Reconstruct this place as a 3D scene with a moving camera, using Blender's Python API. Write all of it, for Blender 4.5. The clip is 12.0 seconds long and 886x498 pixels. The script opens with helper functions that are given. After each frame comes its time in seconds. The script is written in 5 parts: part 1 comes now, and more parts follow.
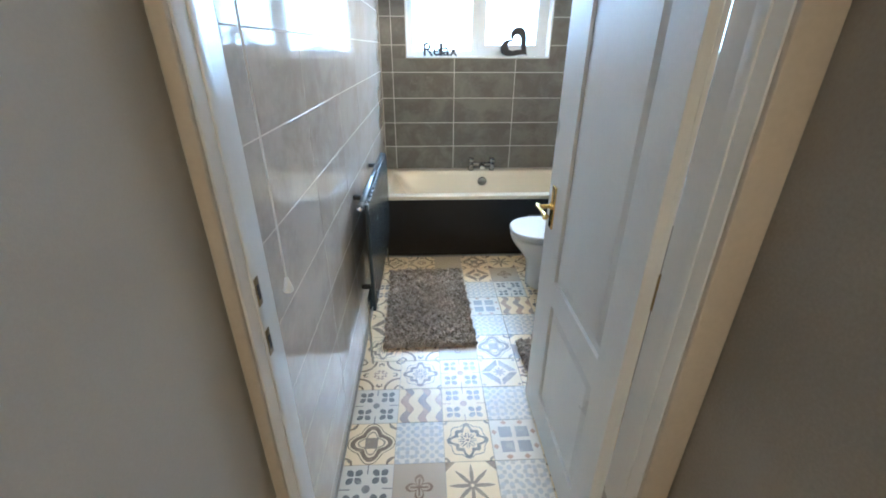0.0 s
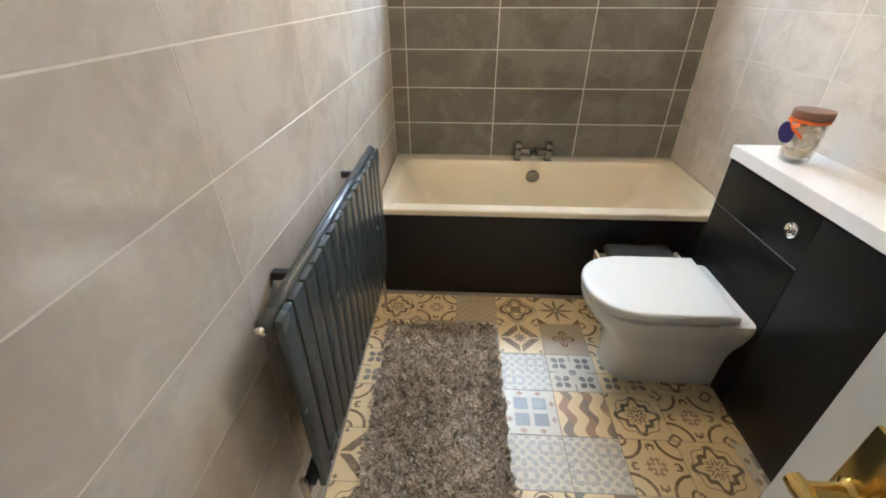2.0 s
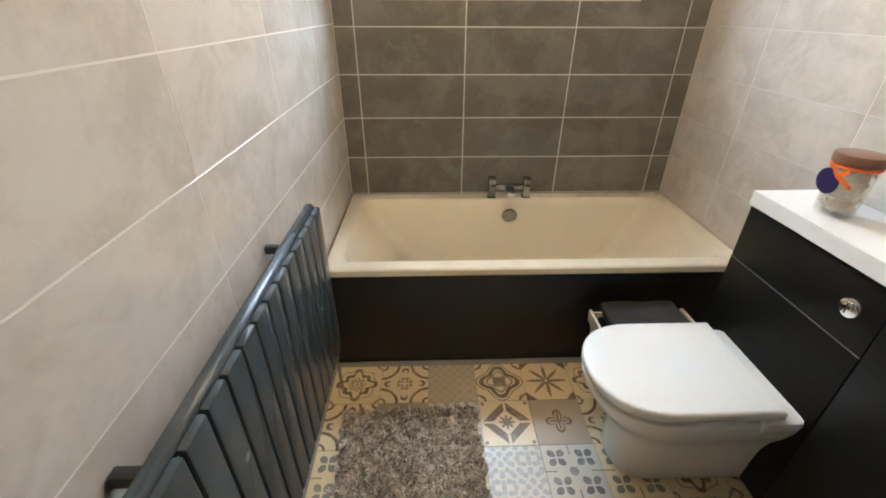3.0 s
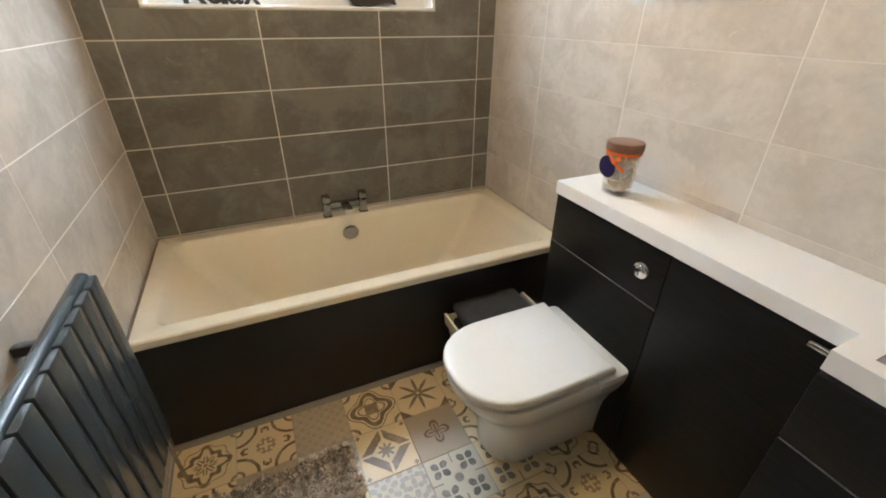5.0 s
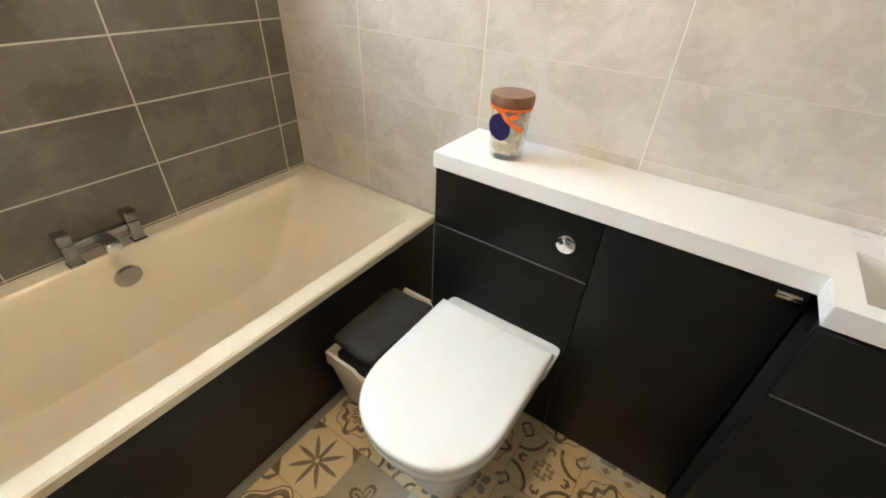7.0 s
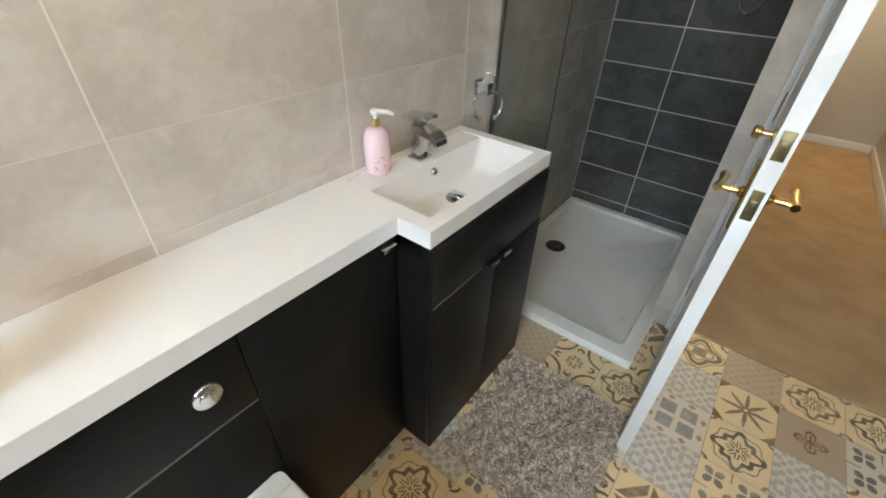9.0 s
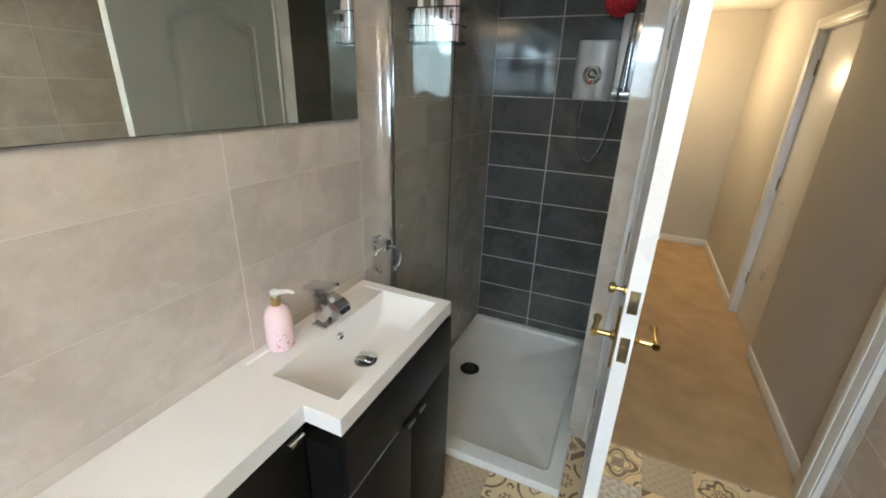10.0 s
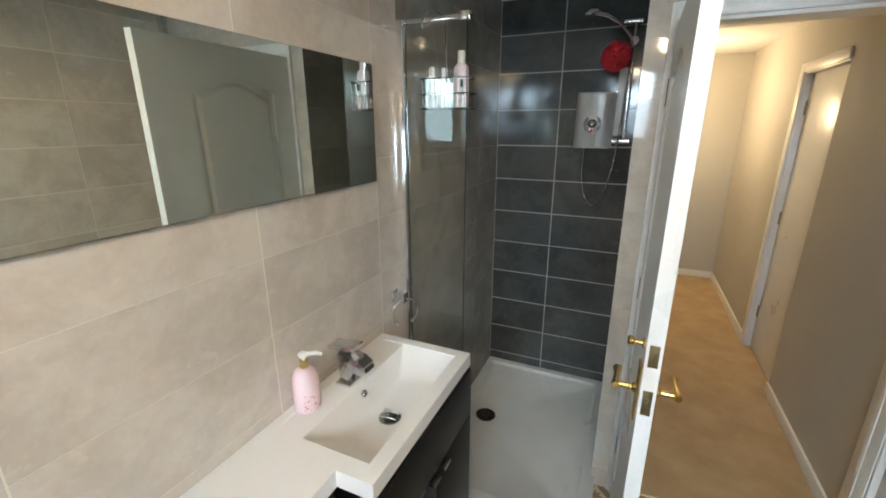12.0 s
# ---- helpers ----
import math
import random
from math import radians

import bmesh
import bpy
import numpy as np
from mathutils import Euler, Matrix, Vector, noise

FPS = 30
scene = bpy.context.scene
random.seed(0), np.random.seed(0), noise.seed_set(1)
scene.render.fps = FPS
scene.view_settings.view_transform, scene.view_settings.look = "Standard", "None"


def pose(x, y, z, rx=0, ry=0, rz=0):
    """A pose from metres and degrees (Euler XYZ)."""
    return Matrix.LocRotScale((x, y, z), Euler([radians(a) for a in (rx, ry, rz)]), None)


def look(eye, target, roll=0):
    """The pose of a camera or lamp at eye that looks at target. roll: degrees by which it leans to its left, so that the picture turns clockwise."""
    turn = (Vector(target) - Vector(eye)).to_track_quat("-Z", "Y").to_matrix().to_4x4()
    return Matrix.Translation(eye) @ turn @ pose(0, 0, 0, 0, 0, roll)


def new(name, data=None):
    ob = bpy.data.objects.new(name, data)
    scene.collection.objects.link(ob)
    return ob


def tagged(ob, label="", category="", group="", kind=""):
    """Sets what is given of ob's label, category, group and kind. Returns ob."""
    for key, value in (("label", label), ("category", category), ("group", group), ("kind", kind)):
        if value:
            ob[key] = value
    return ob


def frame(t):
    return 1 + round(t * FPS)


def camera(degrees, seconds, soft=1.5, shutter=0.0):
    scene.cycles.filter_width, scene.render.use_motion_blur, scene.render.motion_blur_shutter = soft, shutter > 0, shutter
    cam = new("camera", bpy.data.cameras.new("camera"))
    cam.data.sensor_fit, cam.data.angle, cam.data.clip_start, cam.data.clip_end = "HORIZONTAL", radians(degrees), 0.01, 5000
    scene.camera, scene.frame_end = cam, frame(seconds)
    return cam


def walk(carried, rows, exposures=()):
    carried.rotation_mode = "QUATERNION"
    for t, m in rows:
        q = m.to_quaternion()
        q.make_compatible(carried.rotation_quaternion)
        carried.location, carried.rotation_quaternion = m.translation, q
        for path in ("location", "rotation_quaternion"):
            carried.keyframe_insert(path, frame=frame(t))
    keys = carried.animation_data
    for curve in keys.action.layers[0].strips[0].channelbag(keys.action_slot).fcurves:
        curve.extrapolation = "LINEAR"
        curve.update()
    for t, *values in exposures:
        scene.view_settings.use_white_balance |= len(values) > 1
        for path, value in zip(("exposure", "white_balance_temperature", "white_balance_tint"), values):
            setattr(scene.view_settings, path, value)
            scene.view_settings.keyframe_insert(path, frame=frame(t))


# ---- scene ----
cam = camera(93.7, 12.0, soft=1.85)
PATH = [
    (0, (0.35, -3.698, 1.48), (0.427, -1.9, 0.607), 0.2),
    (0.5, (0.37, -3.39, 1.412), (0.281, -1.587, 0.552), 0.9),
    (1, (0.339, -3.091, 1.404), (0.356, -1.329, 0.458), 0.5),
    (1.5, (0.346, -2.828, 1.376), (0.315, -1.112, 0.349), -0.1),
    (2, (0.42, -2.528, 1.375), (0.337, -0.833, 0.317), 0.0),
    (2.5, (0.424, -2.279, 1.357), (0.399, -0.576, 0.308), -0.1),
    (4.5, (0.453, -2.002, 1.443), (0.935, -0.252, 0.603), 0.6),
    (5, (0.492, -2.045, 1.388), (1.214, -0.459, 0.406), 0.5),
    (5.5, (0.505, -2.128, 1.377), (1.439, -0.705, 0.325), 1.1),
    (6, (0.492, -2.133, 1.351), (1.464, -0.774, 0.251), 2.0),
    (6.5, (0.472, -1.866, 1.337), (1.556, -0.611, 0.219), 3.4),
    (8.5, (0.978, -1.245, 1.328), (2.139, -2.241, 0.039), 1.3),
    (9, (0.883, -1.242, 1.376), (1.85, -2.54, 0.201), 2.2),
    (9.5, (0.848, -1.281, 1.461), (1.666, -2.852, 0.531), 1.9),
    (10, (0.892, -1.283, 1.536), (1.641, -2.989, 0.809), 2.0),
    (10.5, (0.913, -1.279, 1.59), (1.669, -3.043, 1.026), 1.5),
    (11, (0.92, -1.262, 1.635), (1.696, -3.052, 1.195), 1.0),
    (11.5, (0.923, -1.249, 1.646), (1.719, -3.032, 1.215), 0.5),
    (12, (0.926, -1.242, 1.611), (1.713, -2.99, 1.042), 0.0),
]
EXPOSURES = [(0, 1.12, 4600, 4), (0.6, 1.0, 5300, 6), (1.2, 0.83, 5550, 8), (2.5, 0.95, 5700, 8), (4.3, 0.24, 5800, 7), (5.2, 0.74, 6100, 9), (6.7, 0.95, 6000, 7), (8.4, 0.74, 5700, 5), (9.5, 0.72, 5750, 5), (12, 0.74, 5850, 5)]
walk(cam, [(t, look(eye, target, roll)) for t, eye, target, roll in PATH], EXPOSURES)

# ---- light ----
world = bpy.data.worlds.new("world")
scene.world = world
world.use_nodes = True
_sky = world.node_tree.nodes.new("ShaderNodeTexSky")
_sky.sky_type = "NISHITA"
_sky.sun_disc = False
_sky.sun_elevation = radians(38)
_sky.sun_rotation = radians(160)
_bg = world.node_tree.nodes["Background"]
_bg.inputs["Strength"].default_value = 0.085
world.node_tree.links.new(_sky.outputs[0], _bg.inputs[0])


def lamp(name, kind, m, power, colour, size=0.1, size_y=None, angle=None):
    data = bpy.data.lights.new(name, kind)
    data.energy, data.color = power, colour
    if kind == "AREA":
        data.size = size
        if size_y:
            data.shape, data.size_y = "RECTANGLE", size_y
    elif kind in ("POINT", "SPOT"):
        data.shadow_soft_size = size
    if angle:
        data.spot_size, data.spot_blend = radians(angle), 0.3
    ob = new(name, data)
    ob.matrix_world = m
    return ob


CEIL = 2.28
WARM = (1.0, 0.69, 0.39)
# overcast daylight in the window's opening
lamp("window_daylight", "AREA", look((0.788, 0.84, 2.46), (0.788, -0.80, 1.00)), 94, (0.78, 0.90, 1.0), 1.42, 1.45)
# warm ceiling spots of the bathroom, and the hall's ceiling lamp
for _k, _x in enumerate((0.62, 0.82, 1.02)):
    lamp("ceiling_spot_light", "SPOT", look((_x, -1.08, 2.165), (0.82 + (_x - 0.82) * 1.6, -1.25, 0.0)), 8.2, WARM, 0.035, angle=171)
lamp("hall_ceiling_light", "POINT", pose(0.60, -5.60, 1.85), 18, (1.0, 0.68, 0.36), 0.10)

# ---- materials ----
class Ex:
    """Shader arithmetic on sockets."""
    def __init__(self, tree, s):
        self.t, self.s = tree, s

    def op(self, kind, *rest):
        n = self.t.nodes.new("ShaderNodeMath")
        n.operation = kind
        for i, v in enumerate((self, *rest)):
            if isinstance(v, Ex):
                self.t.links.new(v.s, n.inputs[i])
            else:
                n.inputs[i].default_value = v
        return Ex(self.t, n.outputs[0])

    def __add__(self, o): return self.op("ADD", o)
    def __sub__(self, o): return self.op("SUBTRACT", o)
    def __mul__(self, o): return self.op("MULTIPLY", o)
    def __truediv__(self, o): return self.op("DIVIDE", o)
    def __gt__(self, o): return self.op("GREATER_THAN", o)
    def __lt__(self, o): return self.op("LESS_THAN", o)
    def abs(self): return self.op("ABSOLUTE")
    def cos(self): return self.op("COSINE")
    def sin(self): return self.op("SINE")
    def mx(self, o): return self.op("MAXIMUM", o)
    def mn(self, o): return self.op("MINIMUM", o)
    def pw(self, o): return self.op("POWER", o)
    def fr(self): return self.op("FRACT")


def base_material(name, rough=0.5, metal=0.0, spec=0.5):
    m = bpy.data.materials.new(name)
    m.use_nodes = True
    b = m.node_tree.nodes["Principled BSDF"]
    b.inputs["Roughness"].default_value = rough
    b.inputs["Metallic"].default_value = metal
    b.inputs["Specular IOR Level"].default_value = spec
    return m, m.node_tree, b


def mix(tree, fac, a, b):
    n = tree.nodes.new("ShaderNodeMix")
    n.data_type = "RGBA"
    for i, v in ((0, fac), (6, a), (7, b)):
        s = v.s if isinstance(v, Ex) else v
        if hasattr(s, "links"):
            tree.links.new(s, n.inputs[i])
        elif i == 0:
            n.inputs[i].default_value = s
        else:
            n.inputs[i].default_value = (*s[:3], 1)
    return n.outputs[2]


def noise_tex(tree, vec, scale, detail=3.0, rough=0.55, dist=0.0):
    n = tree.nodes.new("ShaderNodeTexNoise")
    n.inputs["Scale"].default_value = scale
    n.inputs["Detail"].default_value = detail
    n.inputs["Roughness"].default_value = rough
    n.inputs["Distortion"].default_value = dist
    tree.links.new(vec, n.inputs["Vector"])
    return n.outputs["Fac"]


def ramp01(tree, s, lo, hi):
    n = tree.nodes.new("ShaderNodeMapRange")
    n.interpolation_type = "SMOOTHSTEP"
    n.inputs["From Min"].default_value, n.inputs["From Max"].default_value = lo, hi
    tree.links.new(s, n.inputs["Value"])
    return n.outputs["Result"]


def bump(tree, b, height, strength, dist):
    n = tree.nodes.new("ShaderNodeBump")
    n.inputs["Strength"].default_value, n.inputs["Distance"].default_value = strength, dist
    tree.links.new(height, n.inputs["Height"])
    tree.links.new(n.outputs[0], b.inputs["Normal"])


def obj_coords(tree, shuffled=False):
    tc = tree.nodes.new("ShaderNodeTexCoord")
    if not shuffled:
        return tc.outputs["Object"]
    oi = tree.nodes.new("ShaderNodeObjectInfo")
    add = tree.nodes.new("ShaderNodeVectorMath")
    mul = tree.nodes.new("ShaderNodeVectorMath")
    mul.operation = "SCALE"
    mul.inputs[0].default_value = (37.0, 91.0, 53.0)
    tree.links.new(oi.outputs["Random"], mul.inputs["Scale"])
    tree.links.new(tc.outputs["Object"], add.inputs[0])
    tree.links.new(mul.outputs[0], add.inputs[1])
    return add.outputs[0]


def surface(name, a, b, rough, scale=4.0, fine=60.0, metal=0.0, bump_s=0.05, bump_d=0.002, rough_var=0.08, spec=0.5):
    """Two colours blended at a large and a small scale, with fine relief."""
    m, t, bs = base_material(name, rough, metal, spec)
    v = obj_coords(t)
    big, small = noise_tex(t, v, scale), noise_tex(t, v, fine, 2)
    f = Ex(t, big) * 0.7 + Ex(t, small) * 0.3
    t.links.new(mix(t, ramp01(t, f.s, 0.32, 0.68), a, b), bs.inputs["Base Color"])
    r = Ex(t, big) * (2 * rough_var) + (rough - rough_var)
    t.links.new(r.s, bs.inputs["Roughness"])
    if bump_s:
        bump(t, bs, small, bump_s, bump_d)
    return m


def tile_material(name, a, b, c, rough, glaze=0.0, spec=0.5):
    """A glazed cement-look tile: soft clouds, a few pale scuffs, a tone of its own for each tile."""
    m, t, bs = base_material(name, rough, 0, spec)
    v = obj_coords(t, True)
    cloud = noise_tex(t, v, 5.5, 5, 0.6, 0.6)
    fine = noise_tex(t, v, 45, 3, 0.6)
    wisps = noise_tex(t, v, 9, 4, 0.7, 2.0)
    oi = t.nodes.new("ShaderNodeObjectInfo")
    f = Ex(t, cloud) * 0.8 + Ex(t, fine) * 0.2 + (Ex(t, oi.outputs["Random"]) - 0.5) * 0.10
    col = mix(t, ramp01(t, f.s, 0.36, 0.64), a, b)
    w = Ex(t, ramp01(t, wisps, 0.60, 0.74)) * 0.45
    t.links.new(mix(t, w, col, c), bs.inputs["Base Color"])
    r = Ex(t, cloud) * 0.06 + (rough - 0.03)
    t.links.new(r.s, bs.inputs["Roughness"])
    bs.inputs["Coat Weight"].default_value = glaze
    bs.inputs["Coat Roughness"].default_value = 0.02
    wave = noise_tex(t, v, 3.0, 1)
    bump(t, bs, wave, 0.03, 0.003)
    return m


TILE_LIGHT = tile_material("light_wall_tile", (0.51, 0.465, 0.405), (0.63, 0.585, 0.525), (0.70, 0.655, 0.60), 0.06, 0.0, 0.95)
TILE_DARK = tile_material("dark_wall_tile", (0.128, 0.120, 0.101), (0.186, 0.177, 0.152), (0.26, 0.25, 0.222), 0.17)
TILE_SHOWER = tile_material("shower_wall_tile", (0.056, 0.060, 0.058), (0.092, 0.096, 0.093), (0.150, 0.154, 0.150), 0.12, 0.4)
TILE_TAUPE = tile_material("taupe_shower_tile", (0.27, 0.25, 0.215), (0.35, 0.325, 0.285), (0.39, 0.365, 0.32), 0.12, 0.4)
GROUT_PALE = surface("pale_grout", (0.50, 0.475, 0.43), (0.60, 0.575, 0.53), 0.85, 3, 150, bump_s=0.3)
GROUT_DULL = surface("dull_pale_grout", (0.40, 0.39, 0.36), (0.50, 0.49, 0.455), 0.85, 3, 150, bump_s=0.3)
GROUT_SAND = surface("sand_grout", (0.67, 0.625, 0.56), (0.74, 0.695, 0.63), 0.85, 3, 150, bump_s=0.3)
GROUT_GREY = surface("grey_grout", (0.27, 0.25, 0.215), (0.35, 0.325, 0.285), 0.8, 3, 150, bump_s=0.3)
CEILING_PAINT = surface("ceiling_paint", (0.70, 0.69, 0.67), (0.76, 0.75, 0.73), 0.8, 2, 200, bump_s=0.05)
HALL_PAINT = surface("beige_hall_paint", (0.46, 0.44, 0.395), (0.50, 0.48, 0.435), 0.75, 1.5, 260, bump_s=0.10)
GLOSS_WHITE = surface("white_gloss_paint", (0.74, 0.74, 0.72), (0.79, 0.79, 0.77), 0.30, 3, 90, bump_s=0.03)
# white trim on the hall side, its warm shade mixed into the colour
TRIM_SHADED = surface("shaded_white_trim_paint", (0.52, 0.46, 0.375), (0.58, 0.52, 0.43), 0.45, 3, 90, bump_s=0.05)
UPVC = surface("white_window_plastic", (0.76, 0.77, 0.75), (0.80, 0.81, 0.79), 0.35, 3, 90, bump_s=0.0)
CARPET = surface("tan_carpet", (0.46, 0.33, 0.185), (0.58, 0.425, 0.25), 0.95, 5, 420, bump_s=0.9, bump_d=0.004, spec=0.1)
BATH_ACRYLIC = surface("ivory_bath_acrylic", (0.76, 0.68, 0.52), (0.79, 0.71, 0.55), 0.16, 2, 30, bump_s=0.0)
CERAMIC = surface("white_ceramic", (0.78, 0.77, 0.73), (0.81, 0.80, 0.76), 0.10, 2, 30, bump_s=0.0, rough_var=0.03)
SEAT_PLASTIC = surface("white_seat_plastic", (0.80, 0.79, 0.76), (0.82, 0.81, 0.78), 0.22, 2, 30, bump_s=0.0)
SOLID_TOP = surface("white_solid_surface", (0.795, 0.78, 0.76), (0.805, 0.79, 0.77), 0.30, 2, 240, bump_s=0.0, rough_var=0.02)
TRAY_STONE = surface("white_tray_resin", (0.79, 0.785, 0.745), (0.84, 0.835, 0.795), 0.30, 4, 200, bump_s=0.05)
BLACK_PANEL = surface("black_bath_panel", (0.006, 0.0055, 0.005), (0.011, 0.010, 0.009), 0.40, 4, 140, bump_s=0.06)
ANTHRACITE = surface("anthracite_radiator_paint", (0.045, 0.058, 0.066), (0.058, 0.072, 0.08), 0.25, 5, 160, bump_s=0.06)
CHROME = surface("chrome", (0.72, 0.72, 0.73), (0.80, 0.80, 0.81), 0.09, 5, 60, metal=1.0, bump_s=0.0, rough_var=0.04)
BRIGHT_CHROME = surface("bright_chrome", (0.86, 0.86, 0.87), (0.92, 0.92, 0.92), 0.14, 5, 60, metal=1.0, bump_s=0.0)
# chrome with the dark reflections of the bath tap put into its colour
CHROME_DIM = surface("dark_reflecting_chrome", (0.27, 0.27, 0.27), (0.42, 0.42, 0.42), 0.16, 12, 90, metal=1.0, bump_s=0.0)
STEEL_DARK = surface("dull_chrome", (0.40, 0.40, 0.40), (0.50, 0.50, 0.50), 0.25, 8, 90, metal=1.0, bump_s=0.0)
WASTE_METAL = surface("dark_waste_metal", (0.12, 0.115, 0.10), (0.19, 0.18, 0.16), 0.22, 20, 120, metal=1.0, bump_s=0.0)
BRASS = surface("polished_brass", (0.68, 0.48, 0.15), (0.80, 0.58, 0.22), 0.17, 20, 120, metal=1.0, bump_s=0.02)
BRASS_OLD = surface("tarnished_brass", (0.24, 0.19, 0.10), (0.36, 0.28, 0.14), 0.38, 30, 160, metal=1.0, bump_s=0.1)
WHITE_PLASTIC = surface("white_plastic", (0.74, 0.73, 0.70), (0.78, 0.77, 0.74), 0.35, 6, 90, bump_s=0.0)
GREY_PLASTIC = surface("silver_grey_plastic", (0.42, 0.42, 0.40), (0.47, 0.47, 0.45), 0.30, 6, 120, bump_s=0.02)
BLACK_PLASTIC = surface("black_plastic", (0.013, 0.013, 0.014), (0.022, 0.022, 0.023), 0.42, 8, 120, bump_s=0.05)
BLACK_CLOTH = surface("black_cloth", (0.016, 0.015, 0.014), (0.035, 0.033, 0.03), 0.9, 14, 420, bump_s=0.6)
RED_NET = surface("red_net_sponge", (0.42, 0.01, 0.016), (0.62, 0.018, 0.03), 0.7, 20, 300, bump_s=0.6)
DARK_WOOD = surface("dark_painted_wood", (0.022, 0.02, 0.019), (0.045, 0.041, 0.037), 0.6, 10, 120, bump_s=0.2)
CREAM_WOOD = surface("cream_painted_wood", (0.62, 0.55, 0.43), (0.70, 0.63, 0.50), 0.55, 9, 120, bump_s=0.15)
COPPER_LID = surface("brown_wooden_lid", (0.17, 0.085, 0.05), (0.24, 0.125, 0.075), 0.45, 14, 130, bump_s=0.15)
ORANGE_RIBBON = surface("orange_ribbon", (0.80, 0.14, 0.012), (0.90, 0.19, 0.02), 0.5, 20, 320, bump_s=0.2)
NAVY_CARD = surface("navy_card", (0.018, 0.012, 0.10), (0.026, 0.018, 0.14), 0.5, 10, 200, bump_s=0.05)
PINK_SOAP = surface("pink_soap_bottle", (0.82, 0.62, 0.655), (0.85, 0.67, 0.70), 0.22, 10, 100, bump_s=0.0)
PINK_PRINT = surface("dark_pink_print", (0.55, 0.06, 0.14), (0.66, 0.10, 0.20), 0.35, 40, 200, bump_s=0.0)
GOLD_COLLAR = surface("gold_collar", (0.60, 0.42, 0.16), (0.68, 0.50, 0.22), 0.3, 20, 100, metal=1.0, bump_s=0.0)
WAX = surface("pale_sweets", (0.88, 0.82, 0.68), (0.93, 0.90, 0.83), 0.6, 60, 130, bump_s=0.5, bump_d=0.006)
PEACH = surface("orange_sweets", (0.88, 0.72, 0.50), (0.92, 0.86, 0.74), 0.6, 60, 130, bump_s=0.5, bump_d=0.006)
EDGE_GREY = surface("worn_grey_edge", (0.10, 0.097, 0.094), (0.16, 0.155, 0.15), 0.4, 20, 140)
HOSE = surface("chrome_hose", (0.22, 0.22, 0.23), (0.38, 0.38, 0.39), 0.22, 200, 600, metal=1.0, bump_s=0.4)
SEALANT = surface("aged_silicone", (0.13, 0.085, 0.05), (0.20, 0.14, 0.09), 0.45, 20, 140, bump_s=0.1)
CORD = surface("white_cord", (0.66, 0.65, 0.62), (0.72, 0.71, 0.68), 0.8, 30, 300, bump_s=0.2)


def wood_material(name, a, b):
    """Black-stained board with a faint long grain."""
    m, t, bs = base_material(name, 0.36, 0, 0.2)
    v = obj_coords(t)
    mp = t.nodes.new("ShaderNodeMapping")
    mp.inputs["Scale"].default_value = (4, 4, 60)
    t.links.new(v, mp.inputs["Vector"])
    g = noise_tex(t, mp.outputs[0], 3.0, 5, 0.6, 0.4)
    big = noise_tex(t, v, 3.0, 2)
    f = Ex(t, g) * 0.75 + Ex(t, big) * 0.25
    t.links.new(mix(t, ramp01(t, f.s, 0.3, 0.7), a, b), bs.inputs["Base Color"])
    t.links.new((Ex(t, g) * 0.16 + 0.30).s, bs.inputs["Roughness"])
    bump(t, bs, g, 0.10, 0.001)
    return m


BLACK_WOOD = wood_material("black_grained_board", (0.0045, 0.0045, 0.0043), (0.012, 0.0117, 0.0113))


def clear_material(name, tint, rough=0.0, ior=1.45):
    m, t, b = base_material(name, rough)
    b.inputs["Base Color"].default_value = (*tint, 1)
    b.inputs["Transmission Weight"].default_value = 1.0
    b.inputs["IOR"].default_value = ior
    return m


GLASS = clear_material("clear_glass", (0.97, 0.99, 0.98))
SHOWER_GLASS = clear_material("shower_glass", (0.93, 0.96, 0.94))


def thin_glass(name, tint, gloss):
    """Thin-walled clear glass: lets light straight through, with a faint sharp sheen."""
    m = bpy.data.materials.new(name)
    m.use_nodes = True
    t = m.node_tree
    clear, shine, both = t.nodes.new("ShaderNodeBsdfTransparent"), t.nodes.new("ShaderNodeBsdfGlossy"), t.nodes.new("ShaderNodeMixShader")
    clear.inputs["Color"].default_value = (*tint, 1)
    shine.inputs["Roughness"].default_value = 0.05
    both.inputs["Fac"].default_value = gloss
    t.links.new(clear.outputs[0], both.inputs[1])
    t.links.new(shine.outputs[0], both.inputs[2])
    t.links.new(both.outputs[0], t.nodes["Material Output"].inputs["Surface"])
    return m


JAR_GLASS = thin_glass("jar_glass", (0.97, 0.96, 0.94), 0.07)
MIRROR = base_material("mirror_silver", 0.015, 1.0)[0]
MIRROR.node_tree.nodes["Principled BSDF"].inputs["Base Color"].default_value = (0.76, 0.80, 0.735, 1)
BULB, _t, _b = base_material("lit_bulb", 0.4)
_b.inputs["Emission Color"].default_value = (1.0, 0.74, 0.42, 1)
_b.inputs["Emission Strength"].default_value = 18.0

CREAM, CREAM_GREY = (0.83, 0.67, 0.40), (0.72, 0.66, 0.55)
INK, GREY, TAN, BLUE, PALE = (0.17, 0.095, 0.038), (0.24, 0.225, 0.20), (0.40, 0.25, 0.15), (0.13, 0.135, 0.14), (0.44, 0.415, 0.36)


